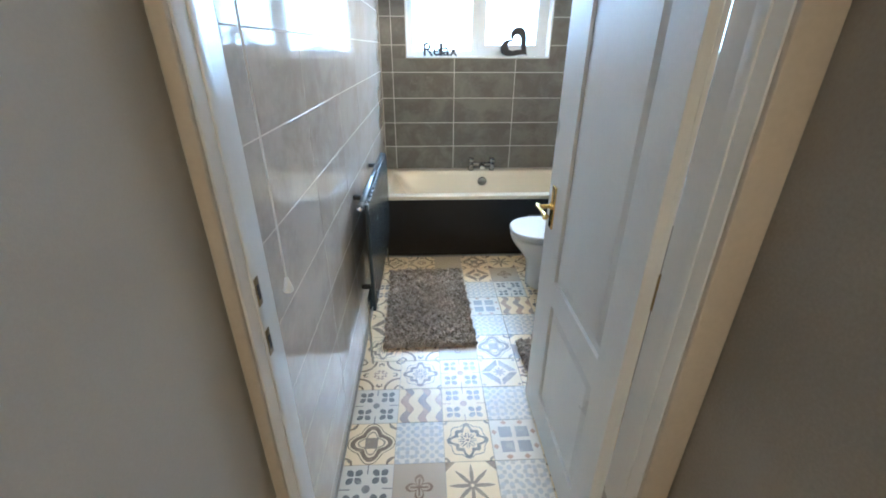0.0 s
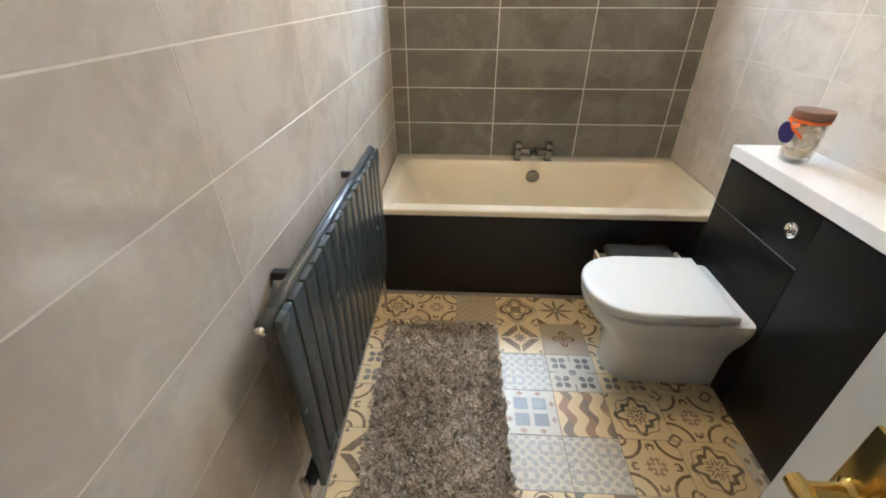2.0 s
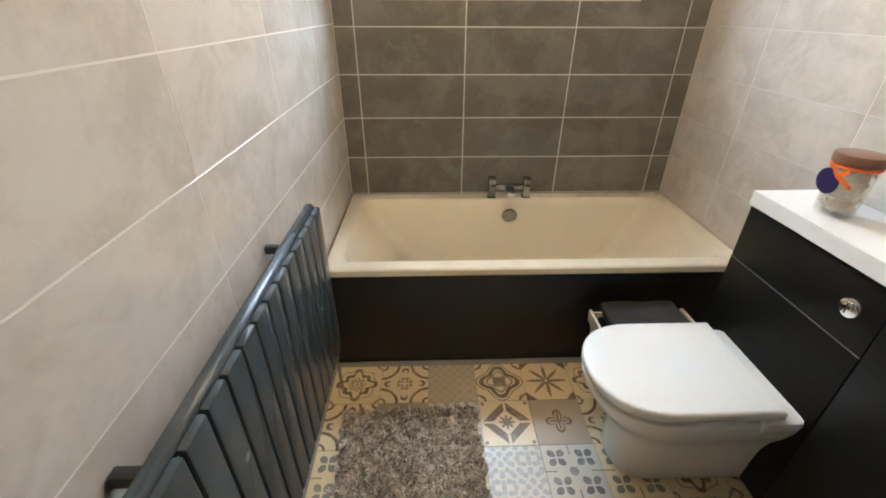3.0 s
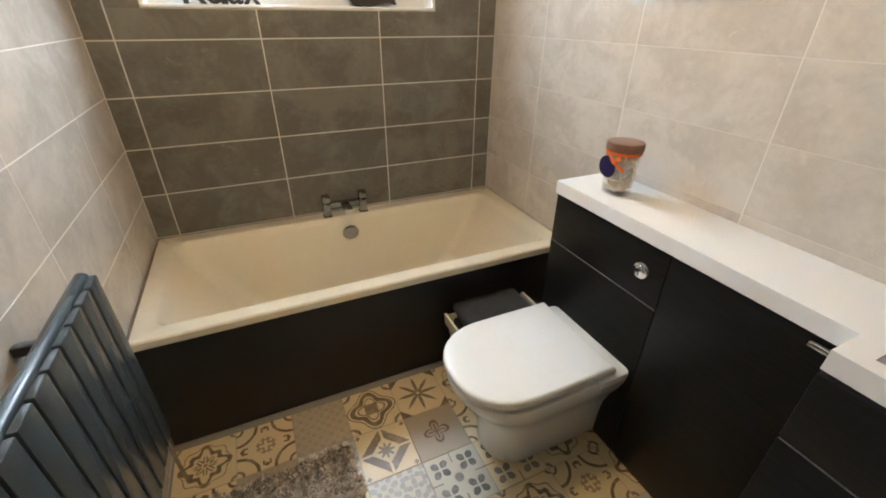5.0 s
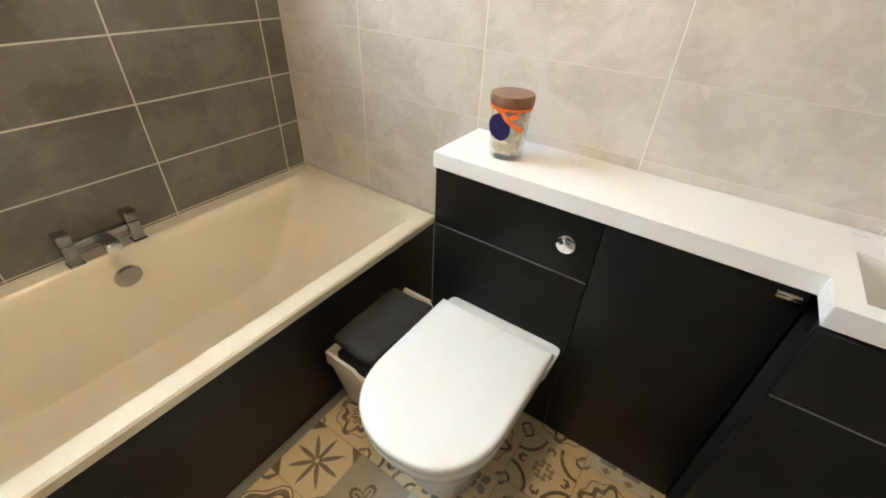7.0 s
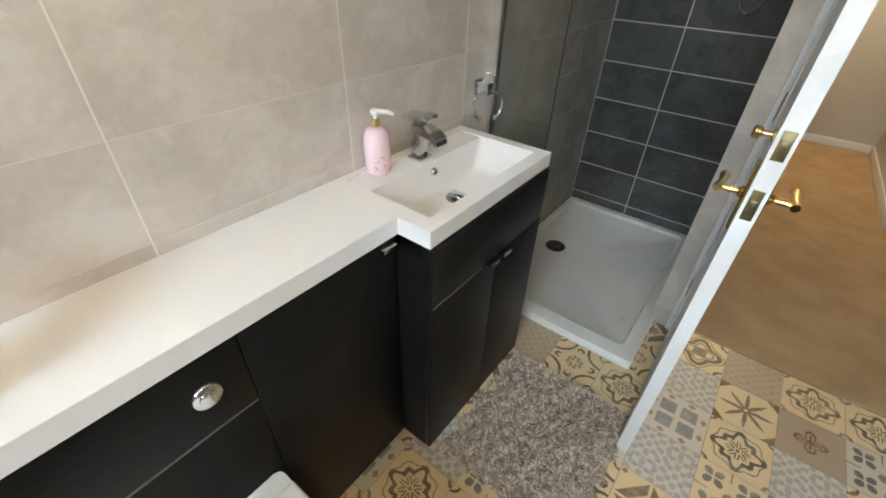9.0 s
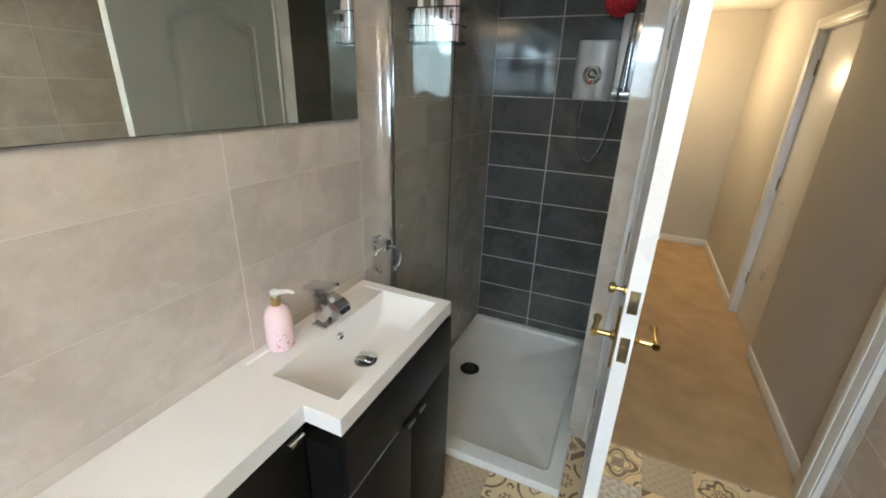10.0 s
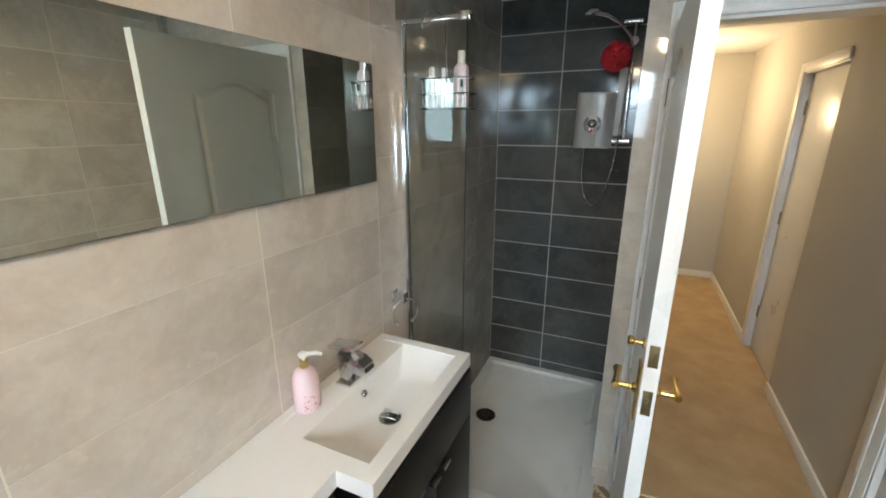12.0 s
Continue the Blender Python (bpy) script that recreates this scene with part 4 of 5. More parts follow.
for yc, s_ in ((RY0, -1), (RY1, 1)):
    bm = bmesh.new()
    tube(bm, [(0.060, yc + s_ * 0.008, RZ0 + 0.03), (0.060, yc + s_ * 0.030, RZ0 + 0.03)], 0.010, 12)
    tube(bm, [(0.060, yc + s_ * 0.030, RZ0 - 0.02), (0.060, yc + s_ * 0.030, RZ0 + 0.04), (0.060, yc + s_ * 0.030, RZ0 + 0.052), (0.060, yc + s_ * 0.030, RZ0 + 0.085), (0.060, yc + s_ * 0.030, RZ0 + 0.09)], [0.009, 0.009, 0.011, 0.010, 0.006], 16)
    valve = part("valve", bm, CHROME if s_ > 0 else STEEL_DARK, rad, "chrome radiator valve")
    bm = bmesh.new()
    tube(bm, [(0.060, yc + s_ * 0.030, RZ0 - 0.015), (0.060, yc + s_ * 0.030, 0.10), (0.062, yc + s_ * 0.034, 0.004)], 0.006, 12)
    part("pipe", bm, STEEL_DARK, valve, "chromed copper pipe")

# ---- mirror ----
mirror = thing("wall_mirror", (1.69, -1.66, 1.436), "long frameless wall mirror above the vanity", "mirror")
part("backing", box(1.690, 1.6995, -2.404, -0.918, 1.436, 1.792, 0.0015), BLACK_PLASTIC, mirror)
part("silvered_glass", box(1.686, 1.690, -2.402, -0.920, 1.438, 1.790), MIRROR, mirror, "", False)

# ---- shower ----
tray = thing("shower_tray", (1.31, -3.2, 0), "low white rectangular shower tray", "shower tray")
tx0, tx1, ty0, ty1 = 0.918, 1.698, -3.768, -2.588
rings = [round_rect(tx0 + 0.0, tx1, ty0, ty1, 0.012, 0.001), round_rect(tx0, tx1, ty0, ty1, 0.012, 0.034), round_rect(tx0 + 0.004, tx1 - 0.004, ty0 + 0.004, ty1 - 0.004, 0.012, 0.040),
         round_rect(tx0 + 0.058, tx1 - 0.03, ty0 + 0.045, ty1 - 0.072, 0.03, 0.040), round_rect(tx0 + 0.066, tx1 - 0.038, ty0 + 0.053, ty1 - 0.080, 0.03, 0.026), round_rect(tx0 + 0.072, tx1 - 0.044, ty0 + 0.059, ty1 - 0.086, 0.03, 0.022), round_rect(1.45, 1.6, -3.28, -3.12, 0.03, 0.012)]
part("tray_body", loft(bmesh.new(), rings), TRAY_STONE, tray)
bm = lathe(bmesh.new(), [(0.056, 0), (0.056, 0.003), (0.050, 0.006), (0.034, 0.007), (0.010, 0.006)], (1.533, -3.19, 0.0122), 32)
wc = part("waste_cover", bm, WASTE_METAL, tray, "round dull chrome waste cover")
bm = bmesh.new()
for k in range(6):
    a = k * math.tau / 6
    lathe(bm, [(0.005, 0), (0.005, 0.001)], (1.533 + 0.022 * math.cos(a), -3.19 + 0.022 * math.sin(a), 0.0188), 8)
part("waste_holes", bm, BLACK_PLASTIC, wc)

screen = thing("shower_screen", (1.56, -2.58, 0.04), "narrow clear glass shower screen with bright metal wall profile", "shower screen")
part("wall_profile", box(1.670, 1.6985, -2.598, -2.568, 0.041, 1.944, 0.003), BRIGHT_CHROME, screen, "bright metal wall channel")
gl = part("glass_panel", box(1.446, 1.674, -2.586, -2.580, 0.048, 1.932), SHOWER_GLASS, screen, "clear glass panel", False)
gl.visible_shadow = False
part("top_rail", box(1.446, 1.670, -2.591, -2.575, 1.930, 1.944, 0.002), CHROME, screen)
part("end_bracket", box(1.436, 1.468, -2.594, -2.572, 1.924, 1.952, 0.003), CHROME, screen)
# wire caddy hung over the screen, on the shower side, with its bottles
caddy = thing("shower_caddy", (1.54, -2.64, 1.67), "chrome wire shower caddy hooked over the screen", "shower caddy")
bm = bmesh.new()
hook = [(1.590, -2.556, 1.910), (1.588, -2.552, 1.930), (1.578, -2.552, 1.948), (1.562, -2.562, 1.957), (1.545, -2.580, 1.956), (1.533, -2.595, 1.946), (1.528, -2.600, 1.93), (1.526, -2.602, 1.80), (1.526, -2.602, 1.675)]
tube(bm, hook, 0.0026, 8)
part("hook", bm, CHROME_DIM, caddy)
cx0, cx1, cy0, cy1 = 1.448, 1.632, -2.690, -2.604
for zc in (1.668, 1.715, 1.765):
    bm = bmesh.new()
    ring = [(*p[:2], zc) for p in round_rect(cx0, cx1, cy0, cy1, 0.02, zc, 4)]
    tube(bm, ring + [ring[0]], 0.0028, 6)
    part("wire_ring", bm, CHROME_DIM, caddy)
for k in range(9):
    xk = cx0 + 0.018 + k * (cx1 - cx0 - 0.036) / 8
    bm = bmesh.new()
    tube(bm, [(xk, cy0, 1.765), (xk, cy0, 1.668), (xk, cy1, 1.668), (xk, cy1, 1.765)], 0.0018, 6)
    part("wire", bm, CHROME_DIM, caddy)


def bottle(name, x, y, z, r, h, mat_, cap_mat, label, flat=0.7):
    b = thing(name, (x, y, z), label, "bottle", "bottles in the shower caddy")
    part("body", lathe(bmesh.new(), [(r * 0.9, 0), (r, 0.004), (r, h * 0.62), (r * 0.9, h * 0.72), (r * 0.45, h * 0.78)], (x, y, z), 20, 1, flat), mat_, b)
    part("cap", lathe(bmesh.new(), [(r * 0.5, 0), (r * 0.5, h * 0.2), (r * 0.42, h * 0.22)], (x, y, z + h * 0.77), 18, 1, flat), cap_mat, b)
    return b


bottle("shampoo_bottle", 1.598, -2.645, 1.6715, 0.020, 0.135, WHITE_PLASTIC, WHITE_PLASTIC, "white shampoo bottle in the wire caddy")
bottle("shampoo_bottle", 1.553, -2.650, 1.6715, 0.020, 0.130, WHITE_PLASTIC, WHITE_PLASTIC, "white shampoo bottle in the wire caddy")
LILAC = surface("lilac_plastic", (0.62, 0.50, 0.56), (0.70, 0.58, 0.63), 0.35, 6, 90, bump_s=0)
pb = bottle("shower_gel_bottle", 1.489, -2.645, 1.6715, 0.026, 0.180, LILAC, WHITE_PLASTIC, "lilac shower gel bottle with a white cap")
part("label_print", box(1.472, 1.484, -2.627, -2.622, 1.735, 1.76, 0.002), BLACK_PLASTIC, pb)

# electric shower
unit = thing("electric_shower", (1.145, SH_Y, 1.49), "grey electric shower unit on dark tiles", "electric shower")
rings = []
for yy, ins in ((SH_Y + 0.001, 0.0), (SH_Y + 0.030, 0.0), (SH_Y + 0.052, 0.004), (SH_Y + 0.068, 0.014), (SH_Y + 0.078, 0.030), (SH_Y + 0.083, 0.052), (SH_Y + 0.085, 0.075)):
    rings.append([(p[0], yy, p[1]) for p in round_rect(1.048 + ins, 1.246 - ins, 1.492 + ins * 0.12, 1.782 - ins * 0.12, 0.010, 0, 5)])
part("casing", loft(bmesh.new(), rings), GREY_PLASTIC, unit)
bm = bmesh.new()
tube(bm, [(1.150, SH_Y + 0.083, 1.618), (1.150, SH_Y + 0.090, 1.618), (1.150, SH_Y + 0.092, 1.618)], [0.046, 0.046, 0.043], 32)
dial = part("control_ring", bm, CHROME, unit, "round chrome control dial")
bm = bmesh.new()
tube(bm, [(1.150, SH_Y + 0.092, 1.622), (1.150, SH_Y + 0.100, 1.622), (1.150, SH_Y + 0.102, 1.622)], [0.024, 0.022, 0.018], 24)
part("temperature_knob", bm, BLACK_PLASTIC, dial)
bm = bmesh.new()
tube(bm, [(1.150, SH_Y + 0.101, 1.622), (1.150, SH_Y + 0.104, 1.622)], 0.012, 18)
part("knob_cap", bm, CHROME, dial)
bm = bmesh.new()
tube(bm, [(1.152, SH_Y + 0.092, 1.586), (1.152, SH_Y + 0.095, 1.586)], 0.007, 14)
part("start_button", bm, RED_NET, dial, "small red start button")

rail = thing("riser_rail", (1.0, SH_Y, 1.52), "chrome shower riser rail with head and hose", "shower rail")
bm = bmesh.new()
tube(bm, [(0.990, SH_Y + 0.058, 1.520), (0.990, SH_Y + 0.058, 2.115)], 0.0095, 14)
part("bar", bm, CHROME, rail)
for zc in (2.105, 1.532):
    bm = bmesh.new()
    tube(bm, [(0.990, SH_Y + 0.001, zc), (0.990, SH_Y + 0.062, zc)], [0.016, 0.013], 14)
    tube(bm, [(0.962, SH_Y + 0.058, zc), (1.045, SH_Y + 0.058, zc)], 0.013, 14)
    part("bracket", bm, CHROME, rail)
part("soap_panel", box(1.002, 1.046, SH_Y + 0.001, SH_Y + 0.03, 1.56, 1.90, 0.006), WHITE_PLASTIC, rail, "pale plastic cover strip")
bm = bmesh.new()
tube(bm, [(0.990, SH_Y + 0.04, 2.01), (0.990, SH_Y + 0.10, 2.012)], 0.020, 16)
part("head_holder", bm, CHROME, rail)
bm = bmesh.new()
tube(bm, [(0.995, SH_Y + 0.098, 1.98), (1.010, SH_Y + 0.108, 2.03), (1.06, SH_Y + 0.14, 2.085), (1.12, SH_Y + 0.17, 2.118), (1.175, SH_Y + 0.19, 2.13)], [0.009, 0.008, 0.0075, 0.0085, 0.011], 14)
tube(bm, [(1.196, SH_Y + 0.197, 2.146), (1.193, SH_Y + 0.197, 2.134), (1.190, SH_Y + 0.197, 2.124), (1.189, SH_Y + 0.197, 2.120)], [0.014, 0.034, 0.037, 0.033], 24)
part("hand_shower", bm, BRIGHT_CHROME, rail, "chrome hand shower")
bm = bmesh.new()
pts = []
ctrl = [(1.185, SH_Y + 0.05, 1.492), (1.185, SH_Y + 0.055, 1.36), (1.165, SH_Y + 0.07, 1.25), (1.115, SH_Y + 0.085, 1.185), (1.065, SH_Y + 0.09, 1.24), (1.03, SH_Y + 0.095, 1.38), (1.01, SH_Y + 0.10, 1.60), (1.0, SH_Y + 0.105, 1.82), (0.992, SH_Y + 0.10, 1.985)]
for i in range(len(ctrl) - 1):
    p0, p1, p2, p3 = (Vector(ctrl[max(i - 1, 0)]), Vector(ctrl[i]), Vector(ctrl[i + 1]), Vector(ctrl[min(i + 2, len(ctrl) - 1)]))
    for k in range(6):
        u = k / 6
        pts.append(0.5 * ((2 * p1) + (p2 - p0) * u + (2 * p0 - 5 * p1 + 4 * p2 - p3) * u * u + (3 * p1 - p0 - 3 * p2 + p3) * u ** 3))
pts.append(Vector(ctrl[-1]))
tube(bm, pts, 0.0055, 10)
part("hose", bm, HOSE, rail, "chrome flexible shower hose")

# net sponge hanging on the rail: a ball of crumpled loops
bm = bmesh.new()
bmesh.ops.create_icosphere(bm, subdivisions=4, radius=0.062)
for v in bm.verts:
    n_ = v.co.normalized()
    v.co += n_ * (noise.noise(n_ * 5.0) * 0.012 + abs(noise.noise(n_ * 13.0)) * 0.020)
turned(bm, Matrix.Translation((1.066, SH_Y + 0.135, 1.937)))
sponge = solo("bath_sponge", bm, RED_NET, "red net bath sponge hung on the shower rail", "bath sponge")

# ---- towel ring ----
ring_t = thing("towel_ring", (1.70, -2.500, 0.99), "chrome towel ring on the tiled wall", "towel ring")
part("mount", box(1.644, 1.6995, -2.519, -2.481, 0.972, 1.010, 0.003), CHROME, ring_t)
part("wall_plate", box(1.690, 1.6995, -2.526, -2.474, 0.965, 1.017, 0.003), CHROME, ring_t)
bm = bmesh.new()
arc = [radians(-145 + 290 * k / 36) for k in range(37)]
tube(bm, [(1.650 + 0.030 * math.sin(a), -2.500 + 0.046 * math.sin(a), 0.934 + 0.052 * math.cos(a)) for a in arc], 0.005, 10)
part("ring", bm, CHROME, ring_t, "open chrome horseshoe ring")
for a in (arc[0], arc[-1]):
    c_ = Vector((1.650 + 0.030 * math.sin(a), -2.500 + 0.046 * math.sin(a), 0.934 + 0.052 * math.cos(a)))
    bm = bmesh.new()
    tube(bm, [c_ + Vector((0, 0, 0.010)), c_ + Vector((0, 0, 0.006)), c_ - Vector((0, 0, 0.006)), c_ - Vector((0, 0, 0.010))], [0.005, 0.0078, 0.0078, 0.004], 12)
    part("ring_end", bm, CHROME, ring_t)

# ---- ceiling light ----
clight = thing("ceiling_spotlight_bar", (0.82, -1.08, CEIL), "chrome bar of three lit ceiling spotlights", "ceiling light")
part("bar", box(0.56, 1.08, -1.105, -1.055, CEIL - 0.022, CEIL - 0.0005, 0.004), CHROME, clight)
for xk in (0.62, 0.82, 1.02):
    bm = bmesh.new()
    tube(bm, [(xk, -1.08, CEIL - 0.02), (xk, -1.08, CEIL - 0.05), (xk, -1.08, CEIL - 0.055), (xk, -1.08, CEIL - 0.085)], [0.010, 0.010, 0.028, 0.034], 20)
    head = part("spot_head", bm, CHROME, clight)
    bm = lathe(bmesh.new(), [(0.028, 0), (0.028, 0.004)], (xk, -1.08, CEIL - 0.0905), 20)
    part("bulb", bm, BULB, head, "lit warm bulb")

# ---- light pull cord ----
cord = thing("light_pull_cord", (0.038, -2.885, 0.98), "white light pull cord hanging from the ceiling", "pull cord")
bm = bmesh.new()
tube(bm, [(0.040, -2.885, CEIL - 0.02), (0.038, -2.8851, 1.6), (0.038, -2.885, 1.02)], 0.0022, 8)
part("cord", bm, CORD, cord)
part("acorn", lathe(bmesh.new(), [(0.009, 0), (0.011, 0.005), (0.008, 0.020), (0.004, 0.036)], (0.038, -2.885, 0.985), 16), WHITE_PLASTIC, cord)
part("switch", lathe(bmesh.new(), [(0.028, -0.024), (0.024, -0.018), (0.038, -0.001)], (0.040, -2.885, CEIL), 24), WHITE_PLASTIC, cord)

# ---- window sill ornaments ----
ZS = WIN[2] + 0.0125
relax = thing("word_ornament", (0.47, 0.045, ZS), "dark metal word ornament reading Relax on the sill", "ornament")


def letter(ch, x, size, w):
    cu = bpy.data.curves.new("letter", "FONT")
    cu.body, cu.size, cu.extrude, cu.offset = ch, size, 0.008, 0.002
    tmp = new("letter", cu)
    me = bpy.data.meshes.new_from_object(tmp.evaluated_get(bpy.context.evaluated_depsgraph_get()))
    bpy.data.objects.remove(tmp)
    bm = bmesh.new()
    bm.from_mesh(me)
    bpy.data.meshes.remove(me)
    xs_ = [v.co.x for v in bm.verts]
    zlow = min(v.co.y for v in bm.verts)
    k = w / (max(xs_) - min(xs_))
    for v in bm.verts:
        v.co = Vector(((v.co.x - min(xs_)) * k + x, 0.045 - v.co.z, v.co.y - zlow + ZS + 0.001))
    return bm


for ch, xk, w in (("R", 0.345, 0.082), ("e", 0.424, 0.054), ("l", 0.476, 0.026), ("a", 0.502, 0.056), ("x", 0.556, 0.066)):
    part("letter", letter(ch, xk, 0.135, w), DARK_WOOD, relax, "", False)
bm = bmesh.new()
out, inn = [], []
for k in range(64):
    a = k * math.tau / 64
    hx, hz = 16 * math.sin(a) ** 3, 13 * math.cos(a) - 5 * math.cos(2 * a) - 2 * math.cos(3 * a) - math.cos(4 * a)
    out.append((hx, hz))
tilt = radians(51)
vs = []
for s_, y_ in ((1.0, 0.030), (1.0, 0.066), (0.55, 0.066), (0.55, 0.030)):
    ring_ = []
    for hx, hz in out:
        px, pz = hx * 0.0075 * s_, (hz * s_ + (1 - s_) * 0.5) * 0.0075
        ring_.append((px * math.cos(tilt) - pz * math.sin(tilt), y_, px * math.sin(tilt) + pz * math.cos(tilt)))
    vs.append(ring_)
low = min(p[2] for p in vs[0])
rings = [[bm.verts.new((p[0] + 1.098, p[1], p[2] - low + ZS)) for p in r_] for r_ in vs]
for q in range(4):
    r0, r1 = rings[q], rings[(q + 1) % 4]
    for k in range(64):
        bm.faces.new((r0[k], r0[(k + 1) % 64], r1[(k + 1) % 64], r1[k]))
heart = solo("heart_ornament", bm, DARK_WOOD, "dark wooden heart frame leaning on the sill", "ornament")

# ---- things on the worktop ----
soap = thing("soap_dispenser", (1.660, -1.974, WT - 0.004), "pink pump soap bottle beside the basin", "soap bottle")
part("body", lathe(bmesh.new(), [(0.030, 0), (0.034, 0.004), (0.036, 0.03), (0.036, 0.080), (0.0335, 0.102), (0.026, 0.118), (0.014, 0.126)], (1.660, -1.974, WT - 0.004), 32), PINK_SOAP, soap)
part("collar", lathe(bmesh.new(), [(0.0125, 0), (0.0125, 0.020), (0.008, 0.021)], (1.660, -1.974, WT + 0.121), 20), GOLD_COLLAR, soap, "gold pump collar")
bm = bmesh.new()
tube(bm, [(1.660, -1.974, WT + 0.137), (1.660, -1.974, WT + 0.154)], 0.005, 10)
tube(bm, [(1.660, -1.974, WT + 0.152), (1.660, -1.974, WT + 0.160), (1.660, -1.974, WT + 0.165)], [0.011, 0.013, 0.008], 16)
tube(bm, [(1.660, -1.974, WT + 0.159), (1.633, -1.992, WT + 0.160), (1.620, -2.000, WT + 0.154)], [0.0065, 0.006, 0.004], 10)
part("pump", bm, WHITE_PLASTIC, soap, "white pump head")
bm = bmesh.new()
rnd = random.Random(5)
for k in range(34):
    a, z_ = radians(rnd.uniform(120, 260)), 0.008 + 0.045 * rnd.random() ** 1.6
    rr = 0.0352
    c_ = Vector((1.660 + rr * math.cos(a), -1.974 + rr * math.sin(a), WT + z_))
    s_ = rnd.uniform(0.0012, 0.0032)
    m_ = Matrix.Translation(c_) @ Matrix.Rotation(a, 4, "Z")
    geo = bmesh.ops.create_cone(bm, cap_ends=True, segments=7, radius1=s_, radius2=s_ * 0.8, depth=0.0016, matrix=m_ @ Matrix.Rotation(radians(90), 4, "Y"))
part("flower_print", bm, PINK_PRINT, soap, "scattered dark pink petals print")

jar = thing("sweet_jar", (1.556, -1.094, WT), "glass jar with brown lid, orange ribbon and tag", "jar")
JX, JY = 1.556, -1.094
prof = [(0.040, 0.0), (0.046, 0.006), (0.047, 0.02), (0.052, 0.10), (0.054, 0.142), (0.0515, 0.142), (0.0495, 0.10), (0.0445, 0.02), (0.040, 0.010)]
g_ = part("glass_body", lathe(bmesh.new(), prof, (JX, JY, WT), 40), JAR_GLASS, jar, "clear glass body")
g_.visible_shadow = False
part("lid", lathe(bmesh.new(), [(0.052, 0), (0.0565, 0.002), (0.0575, 0.006), (0.0575, 0.022), (0.055, 0.027), (0.045, 0.0285)], (JX, JY, WT + 0.143), 40), COPPER_LID, jar, "flat brown wooden lid")
rnd = random.Random(11)
for name_, material_, z_lo, z_hi, many in (("orange_sweets", PEACH, 0.018, 0.055, 46), ("pale_sweets", WAX, 0.050, 0.128, 96)):
    bm = lathe(bmesh.new(), [(0.026, z_lo - 0.004), (0.036, z_lo + 0.004), (0.039, z_hi - 0.006), (0.028, z_hi)], (JX, JY, WT), 24)
    for k in range(many):
        a, z_ = rnd.uniform(0, math.tau), rnd.uniform(z_lo, z_hi)
        rr = (0.0365 + 0.055 * z_) * rnd.uniform(0.94, 1.0)
        m_ = Matrix.Translation((JX + rr * math.cos(a), JY + rr * math.sin(a), WT + z_)) @ Euler((rnd.uniform(0, 3), rnd.uniform(0, 3), rnd.uniform(0, 3))).to_matrix().to_4x4()
        bmesh.ops.create_icosphere(bm, subdivisions=1, radius=rnd.uniform(0.005, 0.0075), matrix=m_ @ Matrix.Diagonal((1.0, 1.0, rnd.uniform(0.6, 0.95), 1)))
    part(name_, bm, material_, jar)
part("ribbon", lathe(bmesh.new(), [(0.0545, 0.134), (0.0555, 0.135), (0.0555, 0.141), (0.0545, 0.142)], (JX, JY, WT), 40), ORANGE_RIBBON, jar, "orange satin ribbon")
bm = bmesh.new()
for rx_, rz_, ln in ((118, 10, 0.05), (62, -6, 0.042), (-40, 4, 0.036)):
    strip = box(-0.0008, 0.0008, -0.0055, 0.0055, 0.0, ln)
    turned(strip, Matrix.Translation((JX - 0.062, JY - 0.018, WT + 0.118)) @ Euler((radians(rx_), radians(-8), radians(rz_))).to_matrix().to_4x4())
    tmp_me = bpy.data.meshes.new("strip")
    strip.to_mesh(tmp_me)
    strip.free()
    bm.from_mesh(tmp_me)
    bpy.data.meshes.remove(tmp_me)
part("ribbon_tail", bm, ORANGE_RIBBON, jar)
bm = lathe(bmesh.new(), [(0.027, 0), (0.027, 0.0015)], (0, 0, 0), 30, 1.0, 1.3)
turned(bm, Matrix.Translation((JX - 0.064, JY - 0.004, WT + 0.098)) @ Euler((radians(90), radians(0), radians(-74))).to_matrix().to_4x4() @ Matrix.Rotation(radians(20), 4, "Z"))
part("tag", bm, NAVY_CARD, jar, "oval navy blue gift tag")

